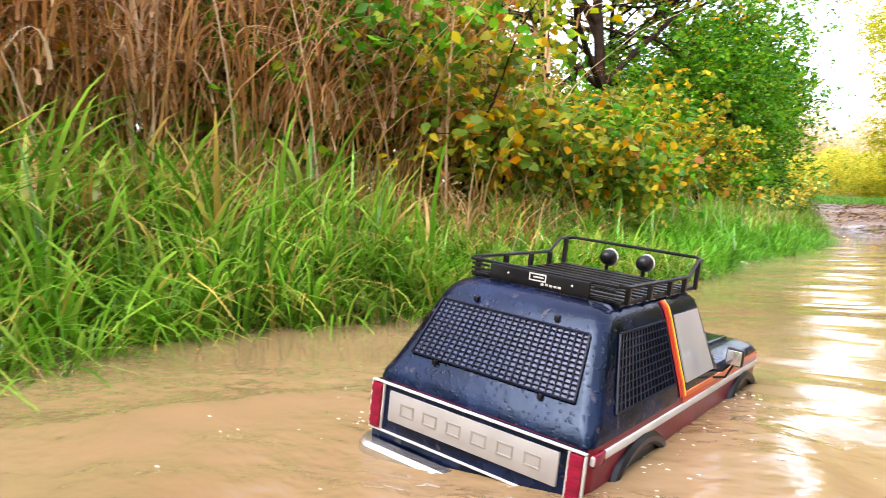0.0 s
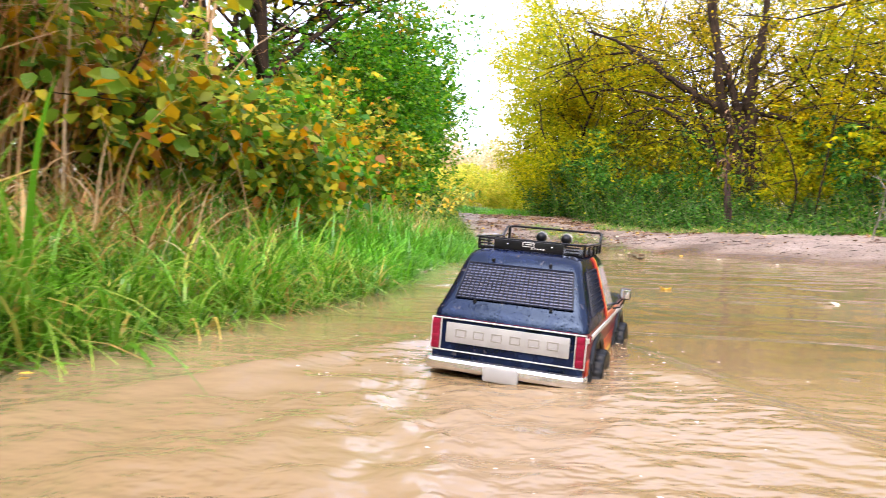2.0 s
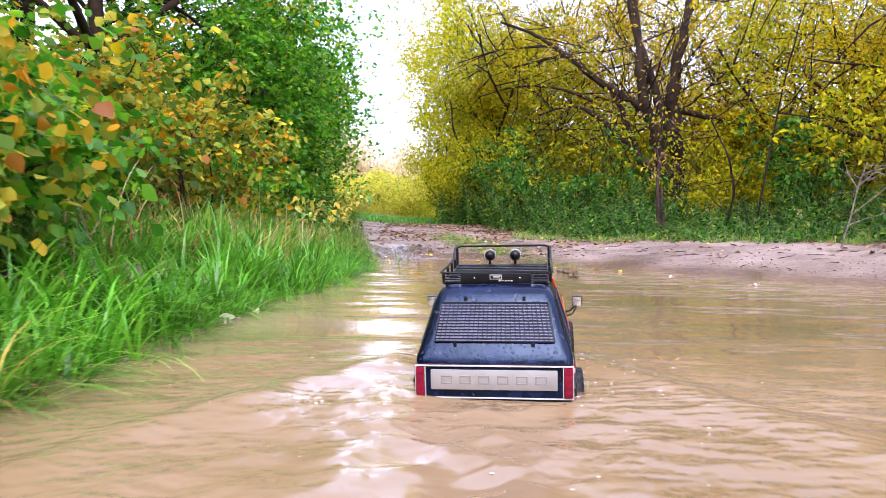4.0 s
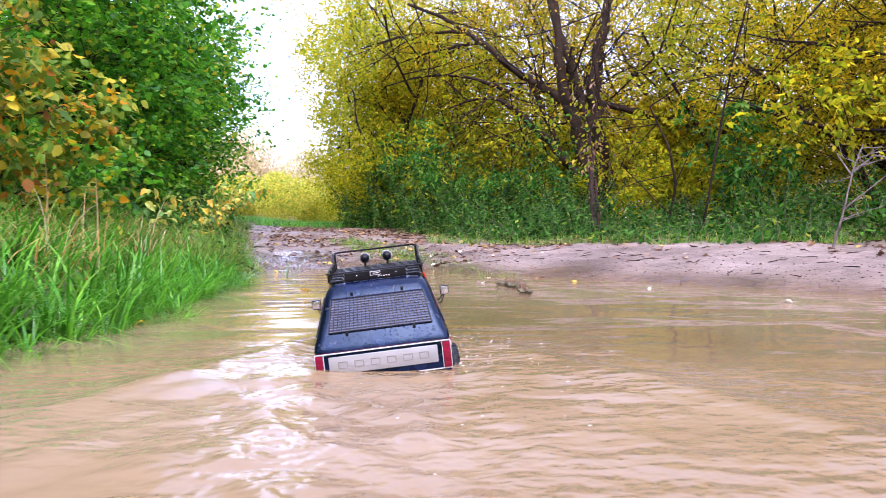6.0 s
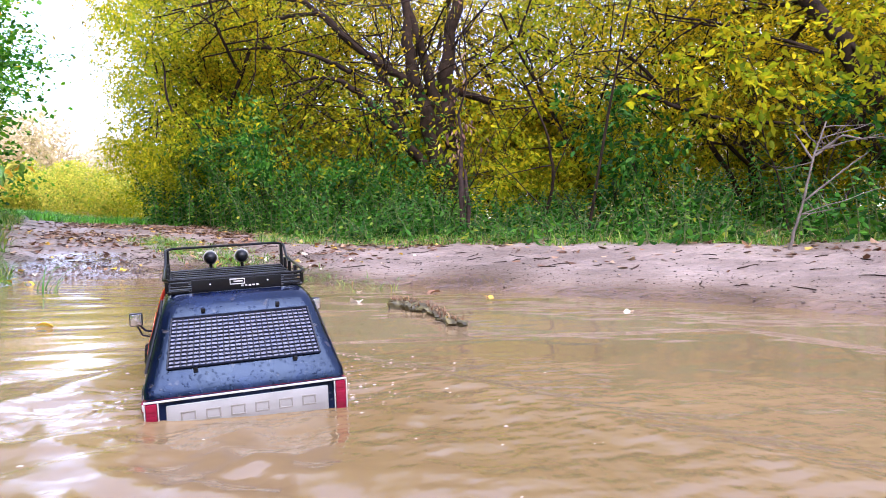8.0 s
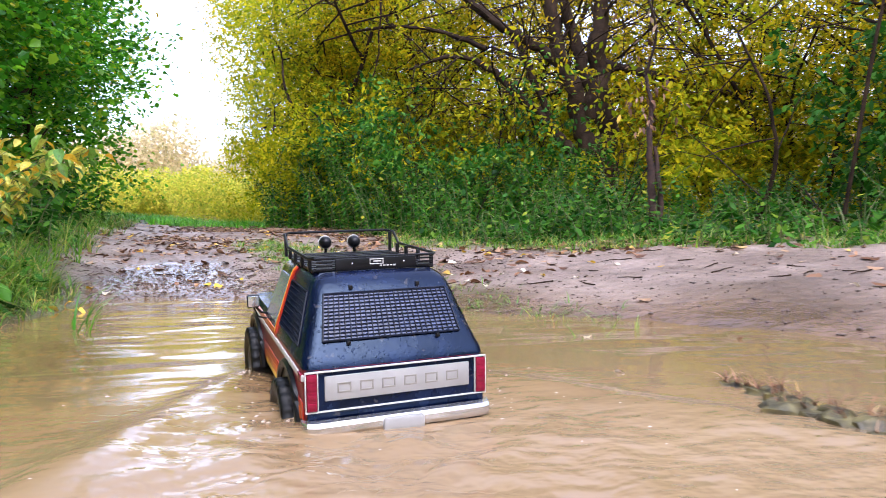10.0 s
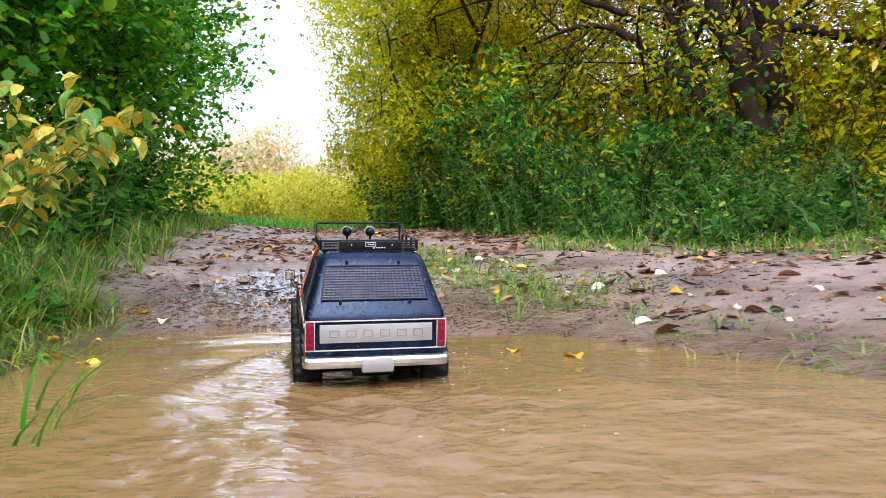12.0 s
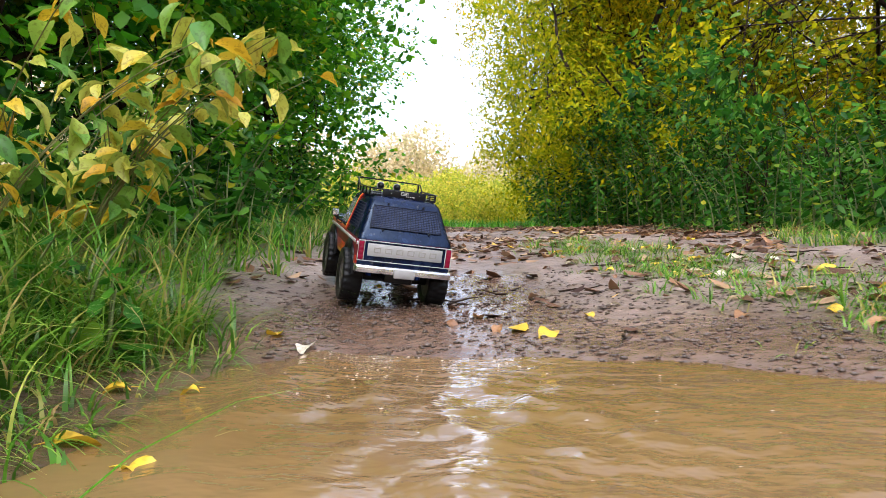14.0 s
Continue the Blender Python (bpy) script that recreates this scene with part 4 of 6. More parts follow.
def leaning_trunk():
    root = tagged(empty("leaning_trunk", pose(8.3, 3.0, 0.2)), "dark leaning trunk among the willows", "tree")
    limbs = [stem([(-0.1, 0.2, 0), (-0.12, 0.89, 0.75), (-0.14, 1.13, 1.08), (-0.15, 1.29, 1.42), (-0.17, 1.54, 1.78), (-0.2, 2.0, 2.6), (-0.2, 2.2, 3.6)], 0.10, 0.04)]
    rng = random.Random(12)
    twigs = []
    for k in range(14):
        l, t = branch_tree(rng, limbs[0][0][rng.randint(8, 26)], (rng.gauss(-0.3, 1), rng.gauss(0, 1), rng.gauss(0.2, 0.5)), rng.uniform(0.6, 1.6), 0.02, 1, 0.6, 0, 4, 5)
        limbs += l
        twigs += t
    part("trunk", limbs_mesh(limbs[:1], M_BARK, 8), None, root)
    part("brushwood", limbs_mesh(limbs[1:], M_BARK, 6), None, root)["kind"] = "stuff"
    part("crown", crown_mesh(twigs, 9000, 0.048, M_YELLOW, 0.25, 0.4, at=(8.3, 3.0)), None, root)


def white_branch():
    root = tagged(empty("dead_branch", pose(5.74, 4.25, 0.15)), "pale bare dead branch sticking up from the verge", "branch")
    limbs = [stem([(0, 0, 0), (0.01, -0.05, 0.2), (0.02, -0.1, 0.44), (0.04, -0.14, 0.57)], 0.007, 0.003), stem([(0.01, -0.06, 0.22), (0.03, -0.22, 0.36), (0.03, -0.3, 0.42)], 0.005, 0.002),
             stem([(0.02, -0.1, 0.42), (0.02, -0.2, 0.5), (0.0, -0.3, 0.47)], 0.007, 0.003), stem([(0.02, -0.09, 0.4), (0.0, -0.02, 0.52)], 0.005, 0.002)]
    rng = random.Random(14)
    for k in range(9):
        l, t = branch_tree(rng, limbs[0][0][rng.randint(3, 14)], (rng.gauss(0, 1), rng.gauss(-0.5, 1), rng.gauss(0.4, 0.5)), rng.uniform(0.12, 0.3), 0.003, 1, 0.6, 0, 3, 4)
        limbs += l
    part("branch", limbs_mesh(limbs, M_DEADWOOD, 7), None, root)


big_willow()
red_snag()
leaning_trunk()
white_branch()


def far_woods():
    chunks = []
    for i in range(150):
        a = radians(RNG.uniform(0, 360))
        r = RNG.uniform(22, 42)
        gap = abs((math.degrees(a) - 24.5 + 180) % 360 - 180) < 14
        if gap:
            r = RNG.uniform(32, 46)
        c = np.array([4 + r * math.sin(a), 6 + r * math.cos(a), 0])
        h = RNG.uniform(3.0, 4.6) if gap else RNG.uniform(4, 8)
        n = 500
        p = RNG.normal(0, 1, (n, 3))
        p /= np.linalg.norm(p, axis=1)[:, None]
        p *= (RNG.uniform(0, 1, n) ** 0.4)[:, None] * [3.2, 3.2, h / 2]
        chunks.append(small_leaves(c + [0, 0, h / 2] + p, RNG.uniform(0.35, 0.75, n), 0.7))
    for i in range(34):
        a, r = radians(RNG.uniform(14, 36)), RNG.uniform(27, 40)
        h = RNG.uniform(2.4, 5.6)
        n = 3000
        p = RNG.normal(0, 1, (n, 3))
        p /= np.linalg.norm(p, axis=1)[:, None]
        p *= (RNG.uniform(0, 1, n) ** 0.4)[:, None] * [1.5, 1.5, h / 2]
        chunks.append(small_leaves(np.array([4 + r * math.sin(a), 6 + r * math.cos(a), h / 2 + 0.4]) + p, RNG.uniform(0.10, 0.2, n), 0.8))
    return chunks


def lane_shrubs():
    chunks = []
    for i in range(20):
        a, r = radians(RNG.uniform(15, 34)), RNG.uniform(17, 24)
        h, n = RNG.uniform(0.7, 2.0), 2600
        p = RNG.normal(0, 1, (n, 3))
        p /= np.linalg.norm(p, axis=1)[:, None]
        p *= (RNG.uniform(0, 1, n) ** 0.4)[:, None] * [0.9, 0.9, h / 2]
        x, y = 4 + r * math.sin(a), 6 + r * math.cos(a)
        chunks.append(small_leaves(np.array([x, y, float(ground_z(x, y)) + h / 2]) + p, RNG.uniform(0.06, 0.12, n), 0.6))
    return chunks


stuff("far_woods", far_woods(), M_FAR, "far golden autumn woods beyond the lane, paled in colour for haze", "woods")
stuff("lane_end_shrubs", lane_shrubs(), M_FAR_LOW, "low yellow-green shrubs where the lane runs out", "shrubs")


# ---- fallen and floating leaves, mud crumbs ----
def leaf_mesh(length, width, curl, seed):
    """One broad leaf with an uneven outline, a pressed-in midrib, a drooping tip and a stalk."""
    rng = random.Random(seed)
    bm = bmesh.new()
    prof = [(0.0, 0.04), (0.06, 0.32), (0.17, 0.70), (0.32, 0.95), (0.48, 1.0), (0.63, 0.92), (0.77, 0.72), (0.88, 0.45), (0.95, 0.22), (1.0, 0.02)]
    rows = []
    for t, w in prof:
        w *= width / 2 * rng.uniform(0.92, 1.06)
        y, z = (t - 0.5) * length, -curl * ((t - 0.3) ** 2) * length
        wave = rng.uniform(-0.05, 0.05) * width
        rows.append([bm.verts.new((s * w, y + 0.03 * length * abs(s), z + (s * s) * w * 0.35 + wave * s)) for s in (-1, -0.5, 0, 0.5, 1)])
    for a, b in zip(rows, rows[1:]):
        for k in range(4):
            bm.faces.new((a[k], a[k + 1], b[k + 1], b[k]))
    tube_into(bm, [(0, -0.5 * length, 0), (0.004, -0.72 * length, -0.02 * length)], [0.0009, 0.0007], 5)
    return bm


def leaf_paint(name, stops, light=0.2):
    m, n, l, p = nodes(name)
    o = n.new("ShaderNodeObjectInfo")
    r = ramp(n, stops)
    l.new(o.outputs["Random"], r.inputs["Fac"])
    tc = n.new("ShaderNodeTexCoord")
    no = n.new("ShaderNodeTexNoise")
    no.inputs["Scale"].default_value, no.inputs["Detail"].default_value = 70, 4
    l.new(tc.outputs["Object"], no.inputs["Vector"])
    spots = ramp(n, [(0.36, (0.35, 0.2, 0.1)), (0.46, (1, 1, 1))])
    l.new(no.outputs["Fac"], spots.inputs["Fac"])
    mix = n.new("ShaderNodeMixRGB")
    mix.blend_type = "MULTIPLY"
    mix.inputs[0].default_value = 0.45
    l.new(r.outputs["Color"], mix.inputs[1])
    l.new(spots.outputs["Color"], mix.inputs[2])
    l.new(mix.outputs[0], p.inputs["Base Color"])
    p.inputs["Roughness"].default_value = 0.42
    t = n.new("ShaderNodeBsdfTranslucent")
    l.new(mix.outputs[0], t.inputs["Color"])
    ms = n.new("ShaderNodeMixShader")
    ms.inputs[0].default_value = light
    l.new(p.outputs[0], ms.inputs[1])
    l.new(t.outputs[0], ms.inputs[2])
    l.new(ms.outputs[0], n["Material Output"].inputs["Surface"])
    return m


M_LEAF_YELLOW = leaf_paint("yellow_leaf", [(0, (0.70, 0.42, 0.02)), (1, (0.85, 0.58, 0.05))])
M_LEAF_PALE = leaf_paint("pale_leaf", [(0, (0.60, 0.50, 0.34)), (1, (0.78, 0.70, 0.55))])
M_LEAF_BROWN = leaf_paint("brown_leaf", [(0, (0.07, 0.03, 0.014)), (0.6, (0.26, 0.12, 0.05)), (1, (0.45, 0.24, 0.10))])
M_PLANT = leaf_paint("plant_leaf", [(0, (0.08, 0.24, 0.03)), (0.3, (0.24, 0.42, 0.05)), (0.5, (0.52, 0.54, 0.08)), (0.75, (0.66, 0.58, 0.08)), (0.9, (0.84, 0.54, 0.03)), (1, (0.80, 0.40, 0.02))], 0.4)


def made_once(bm, name, material):
    ob = part(name, bm, material, sharp=70)
    me = ob.data
    bpy.data.objects.remove(ob)
    return me


LEAF_SHAPES = {m.name: [made_once(leaf_mesh(L, L * a, c, k), "leaf", m) for k, (L, a, c) in enumerate(((0.07, 0.7, 1.0), (0.055, 0.6, 1.8), (0.085, 0.55, 0.7)))] for m in (M_LEAF_YELLOW, M_LEAF_PALE, M_LEAF_BROWN)}


def lay_leaf(x, y, material, label, floating=False, k=0, scale=1.0, turn=0.0):
    z = max(-0.013 if y < 6.5 else -0.003, float(ground_z(x, y)) + 0.006) if floating else float(ground_z(x, y)) + 0.006
    ob = new("floating_leaf" if floating else "fallen_leaf", LEAF_SHAPES[material.name][k % 3])
    ob.matrix_world = pose(x, y, z, random.uniform(-8, 8) * (1 if floating else 2.4), random.uniform(-8, 8) * (1 if floating else 2.4), turn) @ Matrix.Scale(scale * (0.9 if floating else 0.65), 4)
    return tagged(ob, label, "leaf", "floating leaves" if floating else "fallen leaves")


random.seed(4)
for k, (x, y, s) in enumerate([(0.0, 1.62, 0.9), (2.10, 4.52, 0.9), (3.86, 6.12, 0.8), (3.78, 7.47, 0.7), (3.87, 7.48, 0.7), (4.52, 6.60, 0.8), (3.75, 7.25, 0.9), (3.80, 7.13, 0.9), (1.91, 2.5, 0.9), (3.05, 5.35, 0.9), (4.42, 5.0, 0.8), (4.48, 6.72, 0.7)]):
    lay_leaf(x, y, M_LEAF_YELLOW, "yellow leaf floating on the muddy water", True, k, s, random.uniform(0, 360))
for k, (x, y, s) in enumerate([(4.01, 5.27, 1.0), (4.36, 5.58, 0.8), (1.05, 1.21, 0.9), (1.41, 3.53, 1.2), (1.52, 3.69, 1.3), (2.04, 1.95, 0.8), (3.95, 3.71, 0.9), (4.2, 4.4, 0.8)]):
    lay_leaf(x, y, M_LEAF_PALE, "pale leaf floating on the muddy water", True, k, s, random.uniform(0, 360))
lay_leaf(4.5, 5.32, M_LEAF_BROWN, "reddish brown leaf floating on the muddy water", True, 2, 1.0, 70)
for k, (x, y) in enumerate([(4.06, 7.82), (5.07, 8.10)]):
    lay_leaf(x, y, M_LEAF_YELLOW, "yellow leaf on the mud", False, k, 1.0, 40 * k)
for k, (x, y, s) in enumerate([(-0.31, 1.56, 1.3), (5.2, 5.27, 1.0), (4.87, 6.71, 1.0), (5.48, 7.09, 1.5), (4.73, 7.66, 0.8), (5.11, 8.33, 1.0), (4.1, 7.75, 1.1), (4.6, 8.6, 0.9), (5.5, 6.2, 0.8), (5.9, 5.9, 0.8)]):
    lay_leaf(x, y, M_LEAF_PALE, "pale dry leaf lying on wet mud", False, k, s, random.uniform(0, 360))
for k in range(170):
    x, y = random.uniform(4.4, 6.8), random.uniform(6.2, 10.5) if k % 3 else random.uniform(7.2, 9.4)
    if float(pond_distance(x, y)) < 0.12:
        continue
    lay_leaf(x, y, M_LEAF_BROWN if k % 5 else M_LEAF_YELLOW, "curled brown leaf on the mud" if k % 5 else "yellow leaf on the mud", False, k, random.uniform(0.5, 1.35), random.uniform(0, 360))


for k in range(46):
    q = random.random()
    x, y = 5.0 + 0.62 * q + random.gauss(0.08, 0.13), 6.95 + 2.0 * q + random.gauss(0, 0.15)
    lay_leaf(x, y, (M_LEAF_BROWN, M_LEAF_BROWN, M_LEAF_PALE, M_LEAF_YELLOW)[k % 4], ("curled brown leaf caught in the tufts", "curled brown leaf caught in the tufts", "pale dry leaf caught in the tufts", "yellow leaf caught in the tufts")[k % 4], False, k, random.uniform(0.7, 1.5), random.uniform(0, 360))


for k in range(22):
    x, y = 5.12 + 0.10 * random.gauss(0, 1), 6.52 + 0.12 * random.gauss(0, 1)
    lay_leaf(x, y, (M_LEAF_BROWN, M_LEAF_PALE, M_LEAF_BROWN)[k % 3], ("curled brown leaf in a drift at the water's edge", "pale dry leaf in a drift at the water's edge", "curled brown leaf in a drift at the water's edge")[k % 3], False, k, random.uniform(0.6, 1.2), random.uniform(0, 360))


def litter():
    x, y = RNG.uniform(3.4, 8.5, 42000), RNG.uniform(3.0, 13.5, 42000)
    d = pond_distance(x, y)
    drift = np.clip(0.5 + 0.7 * wobble(x, y, 2.7) + 0.4 * wobble(x + 2, y, 7.0), 0.05, 1)
    keep = (d > 0.15) & (RNG.uniform(0, 1, len(x)) < drift * np.clip(0.2 + (y - 5.6) / 2.2, 0.2, 1) * np.where(left_side(x, y) > 0.2, 0.2, np.clip((d - 0.25) / 1.6, 0.03, 1.0)))
    x, y = x[keep], y[keep]
    c = on_ground(x, y, -0.008)
    return [leaves(c, RNG.uniform(0.014, 0.07, len(x)), 0.6, 0, 0.22, True)]


stuff("leaf_litter", litter(), M_LITTER, "scattered brown and yellow fallen leaves on the mud", "leaf litter")


def crumbs():
    n = 24000
    x, y = RNG.uniform(4.0, 6.3, n), np.concatenate([RNG.uniform(3.4, 9.8, n // 2), RNG.uniform(6.8, 8.3, n - n // 2)])
    d = pond_distance(x, y)
    keep = (d > -0.03) & (RNG.uniform(0, 1, n) < np.exp(-np.abs(d - 0.2) / 0.5))
    x, y = x[keep], y[keep]
    n = len(x)
    ico = np.array([(0, 0, 1), (0.9, 0, 0.3), (0.28, 0.86, 0.3), (-0.73, 0.53, 0.3), (-0.73, -0.53, 0.3), (0.28, -0.86, 0.3), (0, 0, -0.6)])
    tri = np.array([(0, 1, 2), (0, 2, 3), (0, 3, 4), (0, 4, 5), (0, 5, 1), (6, 2, 1), (6, 3, 2), (6, 4, 3), (6, 5, 4), (6, 1, 5)])
    v = ico[None] * RNG.uniform(0.6, 1.4, (n, 7, 1)) * RNG.uniform(0.0015, 0.0055, (n, 1, 1)) * RNG.choice([1, 1, 1, 1, 1, 1.6], (n, 1, 1)) * np.array([1.4, 1, 0.6])
    v = v + on_ground(x, y, 0.0)[:, None]
    return [(v.reshape(-1, 3), (tri[None] + 7 * np.arange(n)[:, None, None]).reshape(-1, 3))]


M_CLOD = surface("dark_mud_clod", [(0.05, 0.034, 0.025), (0.14, 0.095, 0.07)], 30, 0.35, 0, 0.5, 80)
stuff("mud_clods", crumbs(), M_CLOD, "small dark clods and crumbs of wet mud", "mud")


def weed_ridge():
    """A line of rotten weed and mud clumps lying half out of the water."""
    line = np.array([(4.02, 5.14), (4.0, 5.05), (3.91, 4.96), (3.86, 4.87), (3.80, 4.78), (3.70, 4.68), (3.62, 4.60)])
    size = np.array([0.6, 0.9, 1.6, 1.3, 0.8, 0.7, 0.9])
    root = tagged(empty("weed_ridge", pose(3.9, 4.95, -0.02)), "line of dark rotten weed and mud clumps in the water", "weed")
    rng = random.Random(21)
    fibres = []
    for k in range(78):
        q = rng.uniform(0, len(line) - 1)
        x, y, s = np.interp(q, range(7), line[:, 0]), np.interp(q, range(7), line[:, 1]), np.interp(q, range(7), size)
        x, y = x + rng.gauss(0, 0.014 * s), y + rng.gauss(0, 0.012 * s)
        bm = bmesh.new()
        bmesh.ops.create_icosphere(bm, subdivisions=2, radius=0.012 * s * rng.uniform(0.5, 1.25))
        for v in bm.verts:
            v.co *= 1 + 0.35 * math.sin(v.co.x * 600 + k) * math.cos(v.co.y * 500 + 2 * k) + rng.uniform(-0.16, 0.16)
        bmesh.ops.transform(bm, matrix=pose(x - 3.9, y - 4.95, 0.006 + 0.004 * s, 0, 0, rng.uniform(0, 360)) @ Matrix.Diagonal((1.5, 1.0, 0.75, 1)), verts=bm.verts)
        part("clump", bm, M_WEED, root, sharp=50)
        for e in range(5):
            fibres.append((x - 3.9, y - 4.95, 0.008 + 0.006 * s))
    f = np.array(fibres)
    v, t = blades(f, RNG.uniform(0.012, 0.045, len(f)), np.full(len(f), 0.0022), RNG.uniform(0.6, 1.8, len(f)), 4)
    tagged(part("fibre_tangle", mesh_arrays("fibre_tangle", v, t, M_LITTER), None, root), kind="stuff")


M_WEED = surface("rotten_weed", [(0.020, 0.016, 0.007), (0.075, 0.062, 0.022), (0.20, 0.165, 0.06)], 45, 0.5, 0, 0.8, 160)
weed_ridge()


def twigs_on_mud():
    limbs = []
    rng = random.Random(8)
    for k in range(150):
        x, y = rng.uniform(4.4, 6.9), rng.uniform(3.4, 10.0)
        d = float(pond_distance(x, y))
        if d < 0.12 or float(left_side(x, y)) > 0:
            continue
        a, L = rng.uniform(0, 6.28), rng.uniform(0.03, 0.14)
        P = [Vector((x + L * q * math.cos(a) + rng.gauss(0, 0.004), y + L * q * math.sin(a) + rng.gauss(0, 0.004), 0)) for q in (0, 0.33, 0.66, 1)]
        for p in P:
            p.z = float(ground_z(p.x, p.y)) + 0.004
        limbs.append((P, [0.0026, 0.0024, 0.002, 0.001]))
    return limbs


tagged(new("twigs", limbs_mesh(twigs_on_mud(), M_BARK, 5)), "thin dark twigs scattered on the mud", "twigs", kind="stuff")


# ---- broad-leaved plant by the water ----
PLANT_LEAVES = [made_once(leaf_mesh(L, L * a, c, 30 + k), "leaf", M_PLANT) for k, (L, a, c) in enumerate(((0.125, 0.50, 0.5), (0.10, 0.56, 0.3), (0.145, 0.44, 0.7)))]


def leafy_plant(x, y, seed, stems, reach, label):
    rng = random.Random(seed)
    z = float(ground_z(x, y))
    plant = tagged(empty("leafy_plant", pose(x, y, z)), label, "plant", "broad-leaved plants")
    for s in range(stems):
        a = rng.gauss(-0.35, 0.8)
        pts, p, d = [], Vector((0, 0, -0.02)), Vector((0.25 * math.cos(a), 0.25 * math.sin(a), 1))
        n = 7
        for i in range(n + 1):
            pts.append(p.copy())
            d = (d + Vector((0.10 * math.cos(a), 0.10 * math.sin(a), -0.07))).normalized()
            p = p + d * reach * rng.uniform(0.75, 1.1) / n
        st = part("stem", tube_into(bmesh.new(), pts, list(np.linspace(0.0022, 0.0008, n + 1)), 6), M_HERB_STEM, plant)
        for i in range(2, n + 1):
            for k in range(3 if i % 2 else 2):
                ob = new("leaf", rng.choice(PLANT_LEAVES))
                ob.parent = st
                b = rng.uniform(0, 360)
                off = Vector((math.cos(radians(b)), math.sin(radians(b)), -0.1)) * 0.055
                ob.matrix_local = Matrix.Translation(pts[i] + off) @ pose(0, 0, 0, rng.uniform(-60, 0), rng.uniform(-40, 40), b - 90) @ Matrix.Scale(rng.uniform(0.34, 0.68), 4)


M_HERB_STEM = surface("green_stem", [(0.10, 0.12, 0.03), (0.20, 0.16, 0.05)], 20, 0.6, 0, 0.2, 60)
for x, y, sd, n, r in ((3.70, 8.12, 3, 7, 0.74), (3.54, 7.95, 4, 5, 0.70), (3.80, 8.35, 5, 5, 0.78), (3.62, 8.3, 8, 6, 0.6), (2.95, 7.2, 6, 3, 0.5)):
    leafy_plant(x, y, sd, n, r, "tall weed with broad yellowing leaves beside the water")


def near_blades():
    """A few long blades that stand in the shallow water."""
    x, y = np.array([3.60, 3.63, 3.66]), np.array([6.56, 6.64, 6.76])
    return [tufts(x, y, 4, 0.18, 0.28, 0.006, 1.0, -0.2, 0.6)]


stuff("waterside_blades", near_blades(), M_LUSH, "long single grass blades standing in the shallows", "grass")


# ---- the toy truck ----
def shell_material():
    """Scuffed black plastic with water drops and dried mud flecks; the sky's blue sheen is put into its colours."""
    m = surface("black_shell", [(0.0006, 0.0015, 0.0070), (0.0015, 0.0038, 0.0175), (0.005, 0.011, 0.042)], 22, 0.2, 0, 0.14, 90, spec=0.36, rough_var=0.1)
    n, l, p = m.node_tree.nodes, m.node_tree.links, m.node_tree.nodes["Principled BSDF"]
    # Blue tint stands for the sky mirrored in the black plastic.
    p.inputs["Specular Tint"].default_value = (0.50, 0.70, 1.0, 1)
    tc = n.new("ShaderNodeTexCoord")
    old = p.inputs["Base Color"].links[0].from_socket
    drops = n.new("ShaderNodeTexVoronoi")
    drops.inputs["Scale"].default_value = 210
    l.new(tc.outputs["Object"], drops.inputs["Vector"])
    bead = ramp(n, [(0.0, (1, 1, 1)), (0.22, (0.6, 0.6, 0.6)), (0.3, (0, 0, 0))])
    l.new(drops.outputs["Distance"], bead.inputs["Fac"])
    b = n.new("ShaderNodeBump")
    b.inputs["Strength"].default_value, b.inputs["Distance"].default_value = 0.35, 0.0012
    l.new(bead.outputs["Color"], b.inputs["Height"])
    l.new(p.inputs["Normal"].links[0].from_socket, b.inputs["Normal"])
    l.new(b.outputs[0], p.inputs["Normal"])
    fleck = n.new("ShaderNodeTexNoise")
    fleck.inputs["Scale"].default_value, fleck.inputs["Detail"].default_value = 95, 5
    l.new(tc.outputs["Object"], fleck.inputs["Vector"])
    where = ramp(n, [(0.63, (0, 0, 0)), (0.70, (0.45, 0.45, 0.45))])
    l.new(fleck.outputs["Fac"], where.inputs["Fac"])
    mix = n.new("ShaderNodeMixRGB")
    l.new(where.outputs["Color"], mix.inputs[0])
    l.new(old, mix.inputs[1])
    mix.inputs[2].default_value = (0.10, 0.085, 0.075, 1)
    l.new(mix.outputs[0], p.inputs["Base Color"])
    return m


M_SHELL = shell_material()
M_MAROON = surface("maroon_paint", [(0.13, 0.005, 0.013), (0.20, 0.011, 0.022)], 14, 0.28, 0, 0.08, 80, spec=0.3)
M_ORANGE = surface("orange_stripe", [(0.55, 0.085, 0.006), (0.62, 0.12, 0.008)], 20, 0.3, 0, 0, coat=0.5)
M_YELLOWP = surface("yellow_stripe", [(0.80, 0.42, 0.02), (0.9, 0.55, 0.05)], 20, 0.3, 0, 0, coat=0.5)
M_REDP = surface("red_stripe", [(0.42, 0.022, 0.008), (0.50, 0.035, 0.010)], 20, 0.3, 0, 0, coat=0.5)
M_WHITE = surface("white_trim", [(0.46, 0.45, 0.42), (0.58, 0.56, 0.53)], 30, 0.35, 0, 0.05, 90)
M_CHROME = surface("chrome", [(0.50, 0.50, 0.51), (0.70, 0.70, 0.70)], 25, 0.16, 0.9, 0.06, 60, rough_var=0.08)
M_PANEL = surface("brushed_panel", [(0.32, 0.315, 0.305), (0.41, 0.40, 0.39)], 25, 0.42, 0.25, 0.06, 120)
